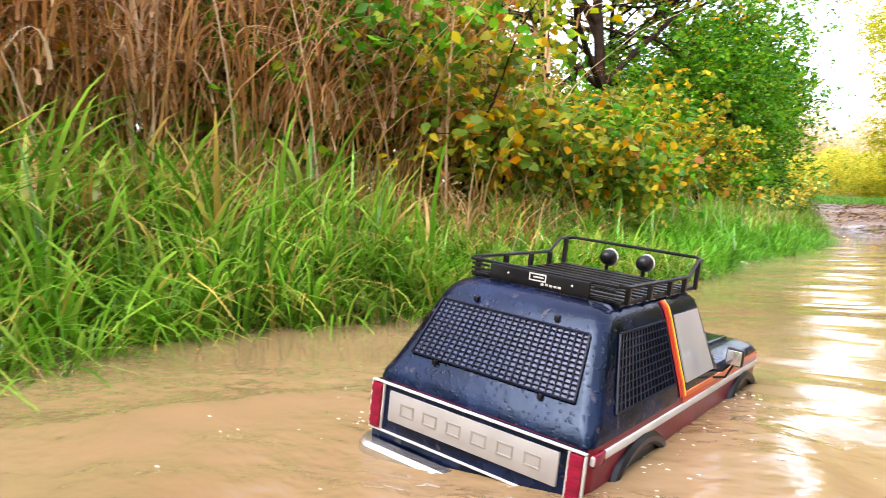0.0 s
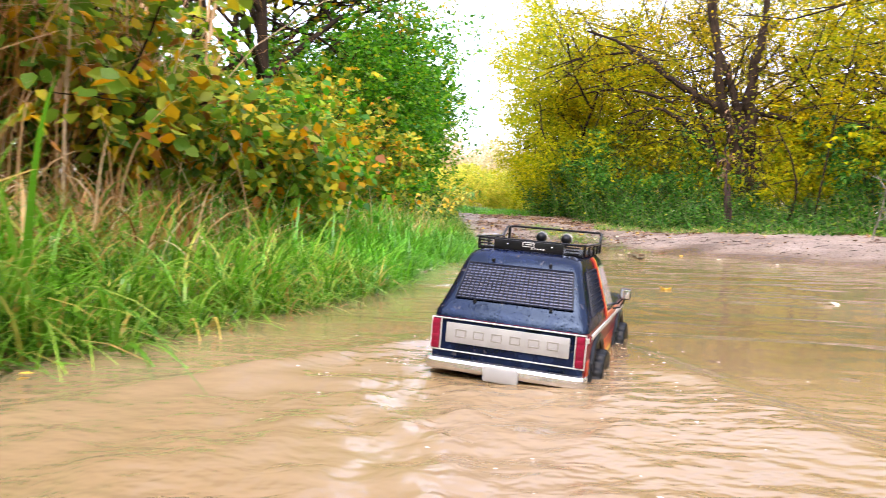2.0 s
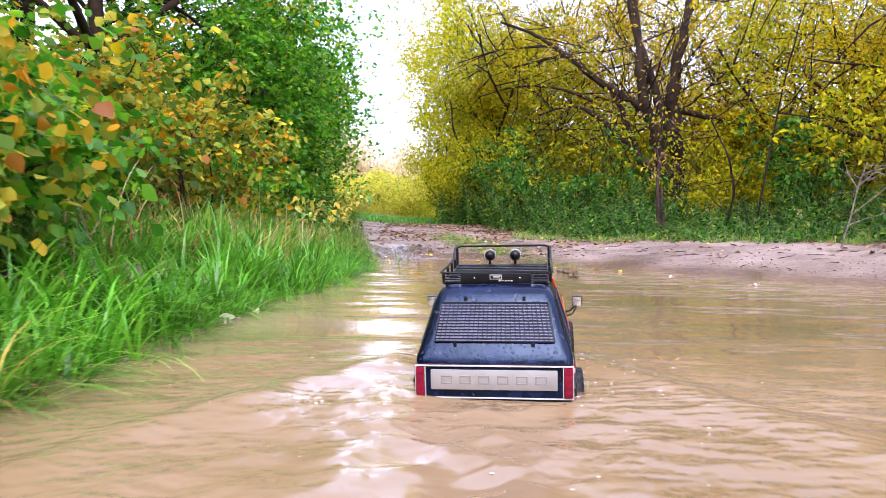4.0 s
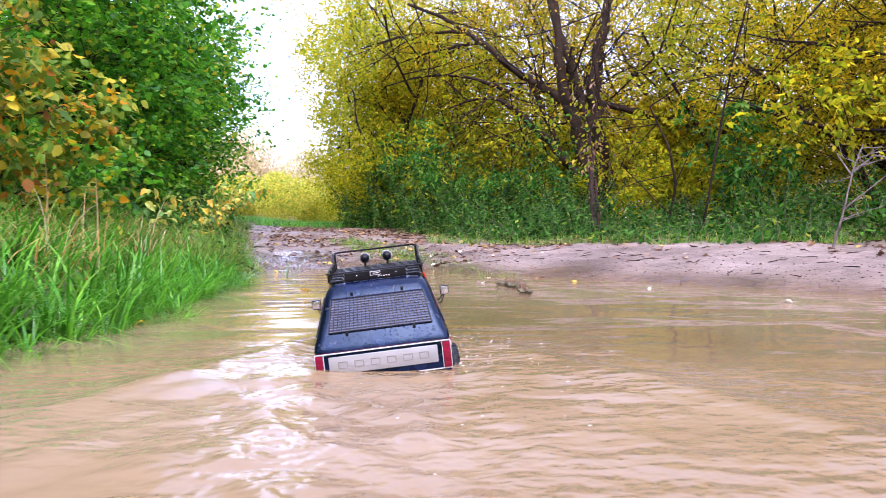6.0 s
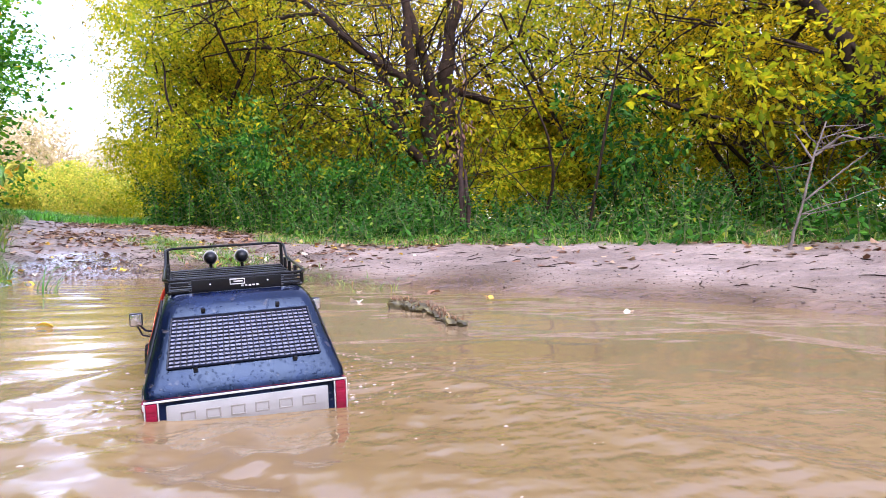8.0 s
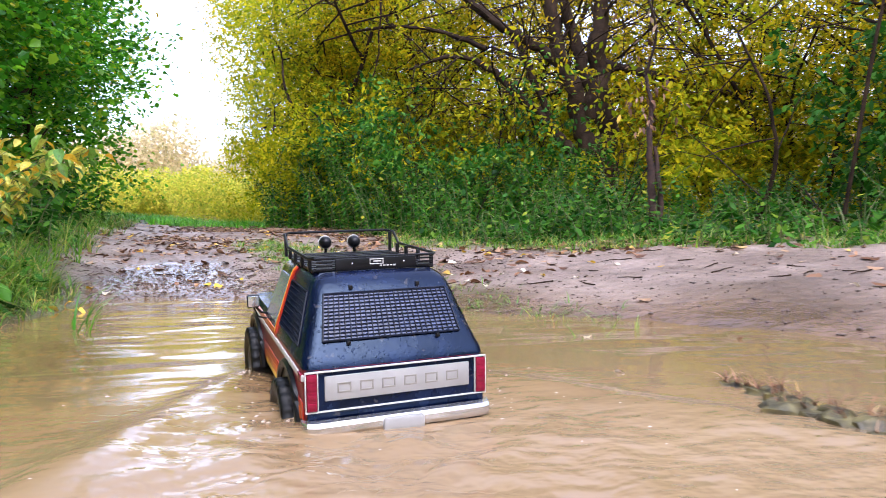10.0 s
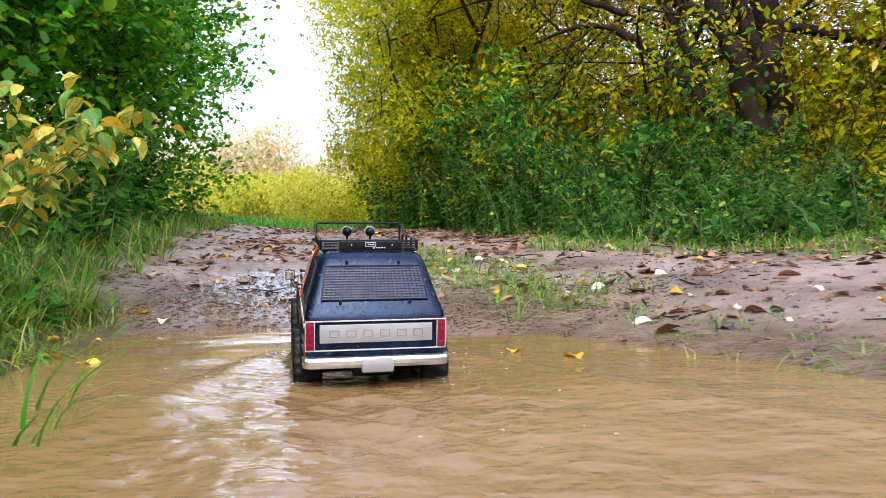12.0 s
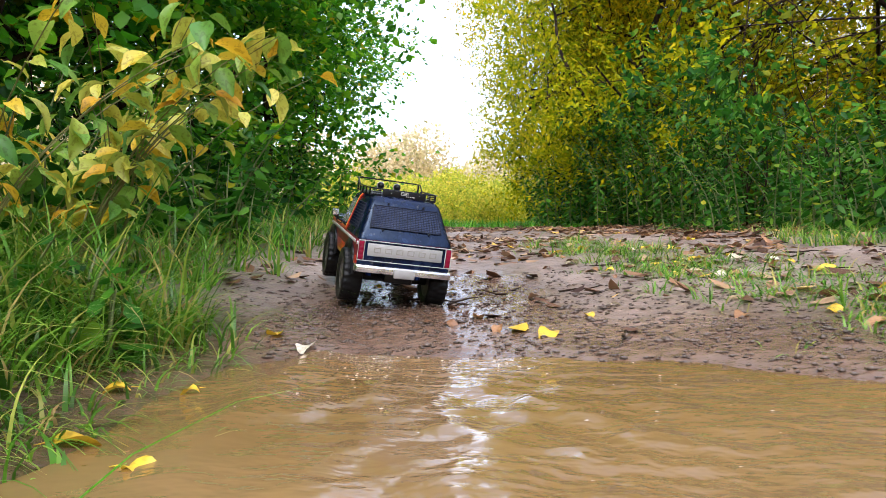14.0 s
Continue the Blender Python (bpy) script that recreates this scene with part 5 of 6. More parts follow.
M_EMBOSS = surface("embossed_grey", [(0.24, 0.225, 0.195), (0.31, 0.295, 0.265)], 40, 0.5, 0.2, 0, 90)
M_LENS = surface("tail_lens", [(0.15, 0.003, 0.018), (0.24, 0.007, 0.030)], 60, 0.25, 0, 0.1, 200, spec=0.3)
M_PLASTIC = surface("black_plastic", [(0.004, 0.004, 0.005), (0.012, 0.012, 0.014)], 30, 0.3, 0, 0.1, 120, spec=0.25)
M_RUBBER = surface("tyre_rubber", [(0.003, 0.003, 0.0035), (0.009, 0.009, 0.009)], 40, 0.4, 0, 0.3, 150, spec=0.2)
M_WINDOW = surface("toy_window", [(0.30, 0.31, 0.33), (0.48, 0.49, 0.50)], 8, 0.12, 0.1, 0, coat=0.8)
M_INSET = surface("dull_black_inset", [(0.003, 0.004, 0.007), (0.010, 0.012, 0.018)], 30, 0.5, 0, 0.1, 90, spec=0.0)
# Lighter blue base imitates sky reflected in the dark rear window.
M_REARGLASS = surface("sky_tinted_window", [(0.020, 0.031, 0.078), (0.056, 0.078, 0.160)], 26, 0.18, 0, 0.08, 90, spec=0.42, rough_var=0.08)
M_GUARD = surface("blue_black_guard", [(0.002, 0.004, 0.011), (0.007, 0.011, 0.026)], 30, 0.42, 0, 0.1, 120, spec=0.2)
M_RIM = surface("muddy_silver_rim", [(0.06, 0.055, 0.05), (0.26, 0.25, 0.24)], 40, 0.35, 0.7, 0.1, 90)
M_BLUE = surface("blue_metal", [(0.02, 0.05, 0.28), (0.03, 0.08, 0.4)], 30, 0.3, 0.8, 0.05, 80)

truck = tagged(empty("toy_truck"), "wet black and maroon radio-controlled off-road toy truck with roof rack", "toy truck")

SHELL = [(0.153, 0.000, 0.318, 0.1042, 0.010), (0.160, 0.002, 0.317, 0.1040, 0.012), (0.168, 0.009, 0.314, 0.1015, 0.014), (0.180, 0.017, 0.306, 0.0975, 0.014), (0.2265, 0.046, 0.286, 0.0835, 0.014),
         (0.236, 0.053, 0.281, 0.0800, 0.015), (0.242, 0.061, 0.275, 0.0750, 0.017), (0.2455, 0.071, 0.266, 0.0680, 0.017), (0.2465, 0.090, 0.250, 0.0520, 0.017)]


def shell_at(z):
    """Rear edge, front edge and half width of the hard top at a height."""
    zs = [s[0] for s in SHELL]
    return [float(np.interp(z, zs, [s[k] for s in SHELL])) for k in (1, 2, 3)]


def truck_body():
    bm = bmesh.new()
    loft(bm, [round_rect(hw, y0, y1, z, r) for z, y0, y1, hw, r in SHELL])
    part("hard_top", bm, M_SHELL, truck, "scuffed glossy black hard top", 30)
    bm = bmesh.new()
    loft(bm, [round_rect(0.092, 0.020, 0.455, 0.080, 0.01), round_rect(0.1015, 0.006, 0.470, 0.086, 0.012), round_rect(0.1035, 0.001, 0.476, 0.110, 0.012),
              round_rect(0.1042, 0.0, 0.478, 0.134, 0.012), round_rect(0.1042, 0.0, 0.478, 0.153, 0.012)])
    part("body", bm, M_MAROON, truck, "maroon lower body")
    bm = bmesh.new()
    loft(bm, [round_rect(0.1040, 0.300, 0.478, 0.1525, 0.012), round_rect(0.1030, 0.302, 0.477, 0.160, 0.012), round_rect(0.0985, 0.306, 0.472, 0.1655, 0.012), round_rect(0.080, 0.31, 0.462, 0.169, 0.012)])
    box(bm, -0.030, 0.030, 0.330, 0.455, 0.166, 0.1735, 0.003)
    for x in (-0.066, 0.066):
        box(bm, x - 0.003, x + 0.003, 0.33, 0.46, 0.165, 0.1715, 0.001)
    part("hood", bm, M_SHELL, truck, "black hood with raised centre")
    # tailgate
    bm = bmesh.new()
    box(bm, -0.1020, 0.1020, -0.0035, 0.004, 0.086, 0.1525, 0.002)
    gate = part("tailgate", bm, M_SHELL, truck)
    bm = bmesh.new()
    box(bm, -0.0831, 0.0831, -0.0060, -0.0032, 0.1195, 0.1465, 0.0012)
    panel = part("panel", bm, M_PANEL, gate, "pale brushed metal panel with embossed marks")
    for i in range(6):
        x = -0.062 + i * 0.0248
        bm = bmesh.new()
        for x0, x1, z0, z1 in ((-0.0075, 0.0075, 0.1275, 0.1293), (-0.0075, 0.0075, 0.1370, 0.1388), (-0.0075, -0.0058, 0.1290, 0.1373), (0.0058, 0.0075, 0.1290, 0.1373)):
            box(bm, x + x0, x + x1, -0.0067, -0.0058, z0, z1, 0.0003)
        part("embossed_bar", bm, M_EMBOSS, gate)
    bm = bmesh.new()
    for z in (0.1515, 0.1085):
        box(bm, -0.1040, 0.1040, -0.0062, -0.0022, z - 0.0006, z + 0.0007, 0.0003)
    for x in (-0.1035, -0.0905, 0.0905, 0.1035):
        box(bm, x - 0.0006, x + 0.0006, -0.0060, -0.0024, 0.1095, 0.1505, 0.0003)
    part("tail_trim", bm, M_WHITE, gate, "thin white trim lines")
    for x in (-0.097, 0.097):
        bm = bmesh.new()
        box(bm, x - 0.0055, x + 0.0055, -0.0075, -0.002, 0.1100, 0.1500, 0.0012)
        for k in range(4):
            box(bm, x - 0.0052, x + 0.0052, -0.0082, -0.007, 0.1135 + k * 0.0095, 0.1195 + k * 0.0095, 0.0008)
        part("tail_light", bm, M_LENS, truck, "dark red ribbed tail light")
    # rear bumper
    bm = bmesh.new()
    prof = [(-0.006, 0.084), (-0.017, 0.085), (-0.020, 0.090), (-0.0195, 0.096), (-0.016, 0.0995), (-0.006, 0.100)]
    xs = [-0.108, -0.104, -0.095, -0.05, 0, 0.05, 0.095, 0.104, 0.108]
    loft(bm, [[(x, y + (0.012 if abs(x) > 0.105 else 0.004 if abs(x) > 0.1 else 0), z) for y, z in prof] for x in xs])
    bumper = part("rear_bumper", bm, M_CHROME, truck, "muddy chrome bumper")
    bm = bmesh.new()
    box(bm, -0.0235, 0.0235, -0.0235, -0.015, 0.078, 0.0985, 0.003)
    part("plate_block", bm, M_PANEL, bumper, "pale number plate block")
    bm = bmesh.new()
    box(bm, -0.100, 0.100, 0.474, 0.486, 0.088, 0.102, 0.003)
    part("front_bumper", bm, M_CHROME, truck)
    bm = bmesh.new()
    box(bm, -0.095, 0.095, 0.470, 0.481, 0.108, 0.15, 0.003)
    part("grille", bm, M_PLASTIC, truck)
    # side trim and stripes
    for s in (-1, 1):
        bm = bmesh.new()
        x0, x1 = sorted((s * 0.1030, s * 0.1062))
        box(bm, x0, x1, 0.004, 0.470, 0.1405, 0.1475, 0.001)
        part("side_moulding", bm, M_WHITE, truck, "white side moulding")
        bm = bmesh.new()
        x0, x1 = sorted((s * 0.1040, s * 0.1068))
        box(bm, x0, x1, 0.006, 0.024, 0.1385, 0.1485, 0.001)
        part("side_marker", bm, M_LENS, truck)
        for mat, a, b, nm in ((M_REDP, 0.1478, 0.1535, "red_stripe"), (M_ORANGE, 0.1530, 0.1580, "orange_stripe"), (M_YELLOWP, 0.1405, 0.1430, "yellow_stripe")):
            if nm == "yellow_stripe":
                continue
            bm = bmesh.new()
            x0, x1 = sorted((s * 0.1005, s * 0.1052))
            box(bm, x0, x1, 0.196, 0.470, a, b, 0.0008)
            part(nm, bm, mat, truck)
        for k, (mat, nm) in enumerate(((M_YELLOWP, "yellow_stripe"), (M_ORANGE, "orange_stripe"), (M_REDP, "red_stripe"))):
            bm = bmesh.new()
            pts = []
            for z in (0.156, 0.17, 0.18, 0.20, 0.2265, 0.236, 0.242):
                r, fr, hw = shell_at(z)
                pts.append((s * (hw + 0.0012), 0.196 - 0.0035 * k - 0.12 * (z - 0.156), z))
            tube_into(bm, pts, 0.0021, 6)
            part(nm, bm, mat, truck)
        # flame panels low on the flank
        for k, (mat, nm) in enumerate(((M_REDP, "red_flame"), (M_ORANGE, "orange_flame"), (M_YELLOWP, "yellow_flame"))):
            bm = bmesh.new()
            x0, x1 = sorted((s * 0.1020, s * (0.1046 + 0.0004 * k)))
            box(bm, x0, x1, 0.012 + 0.012 * k, 0.060 - 0.004 * k, 0.096 - 0.002 * k, 0.116 - 0.008 * k, 0.001)
            part(nm, bm, mat, truck)
            bm = bmesh.new()
            box(bm, x0, x1, 0.175 + 0.004 * k, 0.330 - 0.014 * k, 0.094 - 0.002 * k, 0.118 - 0.010 * k, 0.001)
            part(nm, bm, mat, truck)
        # door window
        bm = bmesh.new()
        quad = []
        for z, ya, yb in ((0.166, 0.206, 0.290), (0.228, 0.200, 0.268)):
            r, fr, hw = shell_at(z)
            quad.append((s * (hw + 0.0012), ya, z)), quad.append((s * (hw + 0.0012), yb, z))
        vs = [bm.verts.new(quad[k]) for k in (0, 1, 3, 2)]
        g = bmesh.ops.extrude_face_region(bm, geom=[bm.faces.new(vs)])
        bmesh.ops.translate(bm, vec=(-s * 0.003, 0, 0), verts=[v for v in g["geom"] if isinstance(v, bmesh.types.BMVert)])
        part("door_window", bm, M_WINDOW, truck, "pale grey toy window")
        # side window with its mesh guard
        bm = bmesh.new()
        rings = []
        for z in (0.170, 0.184, 0.198, 0.212, 0.226):
            v = (z - 0.170) / 0.056
            hw = shell_at(z)[2]
            ya = 0.045 + 0.028 * v
            rings.append([(s * (hw + e), y, z) for e, y in ((-0.001, ya), (0.0007, ya), (0.0007, ya + 0.130 - 0.030 * v), (-0.001, ya + 0.130 - 0.030 * v))])
        loft(bm, rings)
        part("side_window", bm, M_INSET, truck, "dull black side window")
        guard = mesh_guard(lambda u, v: (s * (np.interp(0.170 + 0.056 * v, [q[0] for q in SHELL], [q[3] for q in SHELL]) + 0.0015), 0.045 + 0.028 * v + u * (0.130 - 0.030 * v), 0.170 + 0.056 * v), 16, 9)
        part("side_mesh_guard", guard, M_GUARD, truck, "black plastic window mesh")
        # mirror
        bm = bmesh.new()
        tube_into(bm, [(s * 0.100, 0.292, 0.163), (s * 0.112, 0.290, 0.166), (s * 0.122, 0.289, 0.178)], 0.0016, 6)
        tube_into(bm, [(s * 0.100, 0.286, 0.156), (s * 0.116, 0.289, 0.160), (s * 0.123, 0.289, 0.176)], 0.0013, 6)
        mirror = part("side_mirror", bm, M_PLASTIC, truck)
        bm = bmesh.new()
        box(bm, s * 0.123 - 0.0085, s * 0.123 + 0.0085, 0.284, 0.292, 0.174, 0.192, 0.002)
        part("mirror_case", bm, M_PLASTIC, mirror)
        bm = bmesh.new()
        box(bm, s * 0.123 - 0.0072, s * 0.123 + 0.0072, 0.2828, 0.2845, 0.1755, 0.1905, 0.0006)
        part("mirror_glass", bm, M_CHROME, mirror)
        # wheel arches
        for y in (0.100, 0.412):
            bm = bmesh.new()
            pts = [(s * 0.1045, y + 0.070 * math.cos(radians(a)), 0.079 + 0.058 * math.sin(radians(a))) for a in range(-6, 187, 12)]
            tube_into(bm, pts, 0.0058, 8)
            part("fender_flare", bm, M_PLASTIC, truck, "bolted black fender flare")
            # Solid black half-disc standing for the shade inside the open arch.
            bm = bmesh.new()
            ring = [(y + 0.068 * math.cos(radians(a)), 0.076 + 0.058 * math.sin(radians(a))) for a in range(0, 181, 12)]
            loft(bm, [[(s * 0.060, p, q) for p, q in ring], [(s * 0.1048, p, q) for p, q in ring]])
            part("arch_shade_plug", bm, M_PLASTIC, truck)
    # rear window and its mesh guard with a rim
    bm = bmesh.new()
    rings = []
    for k in range(5):
        z = 0.1796 + 0.0469 * k / 4
        y, hw = shell_at(z)[0], 0.0799 - 0.0075 * k / 4
        rings.append([(-hw, y + 0.001, z), (-hw, y - 0.0008, z), (hw, y - 0.0008, z), (hw, y + 0.001, z)])
    loft(bm, rings)
    part("rear_window", bm, M_REARGLASS, truck, "blue-black rear window with the sky's reflection in its colour")
    def rear(u, v):
        z = 0.1796 + 0.0469 * v
        y, _, _ = shell_at(z)
        return ((u - 0.5) * 2 * (0.0799 - 0.0075 * v), y - 0.0022, z)
    part("rear_mesh_guard", mesh_guard(rear, 25, 13), M_GUARD, truck, "black plastic mesh over the rear window")
    for x, v in ((-0.052, 0), (0.052, 0), (-0.04, 1), (0.04, 1)):
        bm = bmesh.new()
        z = 0.1765 if not v else 0.232
        y = shell_at(z)[0]
        box(bm, x - 0.0022, x + 0.0022, y - 0.004, y + 0.002, z - 0.0022, z + 0.0022, 0.0008)
        part("rivet", bm, M_PLASTIC, truck)
    # windscreen
    bm = bmesh.new()
    box(bm, -0.076, 0.076, -0.0015, 0.0015, -0.030, 0.030, 0.001, pose(0, 0.3035, 0.200, 22))
    part("windscreen", bm, M_WINDOW, truck)
    # chassis
    bm = bmesh.new()
    box(bm, -0.032, 0.032, 0.03, 0.45, 0.058, 0.082, 0.004)
    part("chassis", bm, M_PLASTIC, truck)
    for y in (0.100, 0.412):
        bm = bmesh.new()
        tube_into(bm, [(-0.09, y, 0.059), (-0.03, y, 0.058), (0.03, y, 0.058), (0.09, y, 0.059)], 0.0085, 10)
        bmesh.ops.create_uvsphere(bm, u_segments=12, v_segments=8, radius=0.017, matrix=pose(0.012, y, 0.058))
        axle = part("axle", bm, M_PLASTIC, truck)
        for s in (-1, 1):
            bm = bmesh.new()
            tube_into(bm, [(s * 0.058, y - 0.012, 0.062), (s * 0.050, y - 0.004, 0.125)], 0.0065, 10)
            part("shock_absorber", bm, M_BLUE, axle, "blue anodised shock absorber")


def mesh_guard(place, nu, nv):
    """A lattice of thin bars with a rim, on a surface given by place(u, v)."""
    bm = bmesh.new()
    for i in range(nu + 1):
        r = 0.0012 if i in (0, nu) else 0.00068
        tube_into(bm, [place(i / nu, v) for v in (0, 0.33, 0.66, 1)], r, 5)
    for j in range(nv + 1):
        r = 0.0012 if j in (0, nv) else 0.00068
        tube_into(bm, [place(u, j / nv) for u in (0, 0.5, 1)], r, 5)
    return bm


def roof_rack():
    rack = part("roof_rack", tube_into(bmesh.new(), [(x, y, 0.2535) for x, y in ((-0.074, 0.075), (0.074, 0.075), (0.074, 0.262), (-0.074, 0.262), (-0.074, 0.075))], 0.0021, 8), M_PLASTIC, truck, "black tubular roof rack")
    bm = bmesh.new()
    zt = 0.2685
    pts = [(-0.079, 0.262, 0.2835), (-0.079, 0.252, 0.2835), (-0.079, 0.228, zt), (-0.079, 0.080, zt), (-0.074, 0.070, zt), (0.074, 0.070, zt), (0.079, 0.080, zt), (0.079, 0.228, zt), (0.079, 0.252, 0.2835), (0.079, 0.262, 0.2835), (0.070, 0.270, 0.285), (-0.070, 0.270, 0.285), (-0.079, 0.262, 0.2835)]
    tube_into(bm, pts, 0.0018, 8)
    part("top_rail", bm, M_PLASTIC, rack)
    for x, y, z in [(sx * 0.0765, y, z) for sx in (-1, 1) for y, z in ((0.085, zt), (0.135, zt), (0.185, zt), (0.226, zt), (0.262, 0.2835))]:
        bm = bmesh.new()
        box(bm, x - 0.0020, x + 0.0020, y - 0.0028, y + 0.0028, 0.2525, z, 0.0006)
        part("rack_post", bm, M_PLASTIC, rack)
    for i in range(10):
        y = 0.086 + i * 0.0185
        bm = bmesh.new()
        box(bm, -0.074, 0.074, y - 0.0034, y + 0.0034, 0.2530, 0.2560, 0.0008)
        part("slat", bm, M_PLASTIC, rack)
    for x in (-0.062, 0.062):
        for y in (0.09, 0.25):
            bm = bmesh.new()
            box(bm, x - 0.003, x + 0.003, y - 0.004, y + 0.004, 0.2425, 0.254, 0.0008)
            part("rack_foot", bm, M_PLASTIC, rack)
    bm = bmesh.new()
    box(bm, -0.050, 0.050, 0.0660, 0.0690, 0.2535, 0.2680, 0.0008)
    plate = part("rear_plate", bm, M_PLASTIC, rack, "black plate with a small white emblem")
    bm = bmesh.new()
    for x0, x1, z0, z1 in ((-0.0085, 0.0085, 0.2656, 0.2668), (-0.0085, 0.0085, 0.2600, 0.2610), (-0.0085, -0.0075, 0.2605, 0.2664), (0.0075, 0.0085, 0.2605, 0.2664), (-0.004, 0.006, 0.2628, 0.2642)):
        box(bm, x0, x1, 0.0652, 0.0664, z0, z1, 0.0002)
    for k in range(5):
        box(bm, 0.004 + 0.0042 * k, 0.0068 + 0.0042 * k, 0.0652, 0.0664, 0.2570 + 0.0004 * (k % 2), 0.2590, 0.0002)
    part("emblem", bm, M_WHITE, plate)
    for x in (-0.03, 0.034):
        bm = bmesh.new()
        bmesh.ops.create_uvsphere(bm, u_segments=8, v_segments=6, radius=0.0014, matrix=pose(x, 0.0655, 0.262))
        part("bolt", bm, M_CHROME, plate)
    for x0, x1 in ((-0.072, -0.053), (0.053, 0.072)):
        for k in range(4):
            bm = bmesh.new()
            box(bm, x0, x1, 0.0675, 0.0695, 0.2550 + 0.0042 * k, 0.2572 + 0.0042 * k, 0.0004)
            part("rear_bar", bm, M_PLASTIC, rack)
    for x in (-0.021, 0.021):
        bm = bmesh.new()
        rings = []
        for y, r in ((-0.009, 0.001), (-0.0085, 0.004), (-0.006, 0.0066), (-0.002, 0.0085), (0.003, 0.0090), (0.006, 0.0088)):
            rings.append([(x + r * math.cos(radians(a)), 0.256 + y, 0.2705 + r * math.sin(radians(a))) for a in range(0, 360, 24)])
        loft(bm, rings)
        tube_into(bm, [(x, 0.257, 0.2545), (x, 0.257, 0.264)], 0.0022, 8)
        lamp = part("spot_lamp", bm, M_PLASTIC, rack, "round black spot lamp with pale rim")
        bm = bmesh.new()
        tube_into(bm, [(x + 0.0090 * math.cos(radians(a)), 0.2625, 0.2705 + 0.0090 * math.sin(radians(a))) for a in range(0, 361, 24)], 0.0011, 6, False)
        part("rim", bm, M_WHITE, lamp, "pale lamp rim")
    rack.location.y += 0.014
    rack.location.z -= 0.007


def wheels():
    made = []
    R, hwid = 0.0595, 0.022
    bm = bmesh.new()
    prof = [(0.034, -hwid * 0.8), (0.046, -hwid), (0.0545, -hwid), (0.0572, -hwid * 0.9), (0.0574, -0.0125), (0.0574, -0.003), (0.0574, 0.003), (0.0574, 0.0125), (0.0572, hwid * 0.9), (0.0545, hwid), (0.046, hwid), (0.034, hwid * 0.8)]
    rings = []
    for r, x in prof:
        ring = []
        for k in range(144):
            a = 2 * math.pi * k / 144
            lug = 0.0025 if r > 0.05 and (k + (0 if x < 0 else 3)) % 6 < 3 else 0.0
            ring.append((x, (r + lug) * math.cos(a), (r + lug) * math.sin(a)))
        rings.append(ring)
    loft(bm, rings, False)
    tyre_mesh = made_once(bm, "tyre", M_RUBBER)
    bm = bmesh.new()
    loft(bm, [[(x, r * math.cos(radians(a)), r * math.sin(radians(a))) for a in range(0, 360, 15)] for r, x in ((0.035, -0.018), (0.0352, 0.017), (0.033, 0.018), (0.030, 0.012), (0.013, 0.010), (0.012, 0.017), (0.001, 0.018))])
    for k in range(6):
        box(bm, 0.010, 0.0145, -0.0035, 0.0035, 0.012, 0.032, 0.001, pose(0, 0, 0, 60 * k))
    rim_mesh = made_once(bm, "rim", M_RIM)
    for sx in (-1, 1):
        for y in (0.100, 0.412):
            w = empty("wheel")
            w.parent = truck
            t, r = new("tyre", tyre_mesh), new("rim", rim_mesh)
            t.parent, r.parent = w, w
            r["label"] = "silver beadlock rim"
            if sx < 0:
                t.matrix_local, r.matrix_local = pose(0, 0, 0, 0, 0, 180), pose(0, 0, 0, 0, 0, 180)
            made.append((w, sx * 0.0990, y))
    return made


# ---- the wake ----
def wake_z(x, y):
    """Bow wave arms, a churned trough and cross ripples, sinking under the still water at its rim."""
    s = 0.42 - y
    ax = np.abs(x)
    arm = 0.10 + 0.42 * np.maximum(s, 0) ** 0.9
    h = np.zeros_like(x)
    for k, (shift, amp) in enumerate(((0.0, 0.017), (0.13, 0.009), (0.26, 0.007), (0.39, 0.005))):
        w = 0.032 + 0.026 * np.maximum(s, 0)
        h += amp * np.where(x < 0, 1.35, 0.75) * np.exp(-((ax - arm + shift * np.clip(s, 0, 1.2)) / w) ** 2) * np.exp(-np.maximum(s, 0) / 1.0) * np.clip(s / 0.35, 0, 1)
    churn = np.exp(-(ax / (0.14 + 0.10 * np.maximum(s - 0.4, 0))) ** 2) * (s > 0.47) * np.exp(-np.maximum(s - 0.4, 0) / 1.0)
    h += churn * (0.005 * wobble(x, y, 38) + 0.004 * wobble(x + 1, y, 71))
    h += 0.0007 * np.sin(34 * (s - 0.35 * ax)) * np.exp(-(ax / (0.5 * np.maximum(s, 0.05) + 0.12)) ** 2) * (s > 0.3) * np.exp(-np.maximum(s - 0.4, 0) / 1.4)
    near = np.exp(-(ax / (0.26 + 0.32 * np.maximum(s, 0))) ** 2) * (s > 0.1) * np.exp(-np.maximum(s - 0.6, 0) / 0.8) * np.clip((s - 0.1) / 0.3, 0, 1) * np.clip((np.hypot(np.maximum(ax - 0.1, 0), np.maximum(0.45 - s, 0)) - 0.0) / 0.05, 0, 1)
    side = np.exp(-((x + 0.22 + 0.25 * np.maximum(s - 0.5, 0)) / (0.16 + 0.2 * np.maximum(s - 0.4, 0))) ** 2)
    h += near * (0.3 + 0.8 * side) * (0.003 * wobble(x, y + 2, 12) + 0.0040 * wobble(x, y + 2, 23) + 0.0036 * wobble(x + 4, y, 44) + 0.0014 * wobble(x, y, 83))
    h *= 1 + 0.35 * wobble(x, y, 9.0)
    rim = np.clip(np.minimum(np.minimum(1.25 - ax, y + 2.6), 0.75 - y) / 0.25, 0, 1)
    return np.maximum(0.0095 + h, 0.0052) * rim - 0.012 * (1 - rim) - 0.017


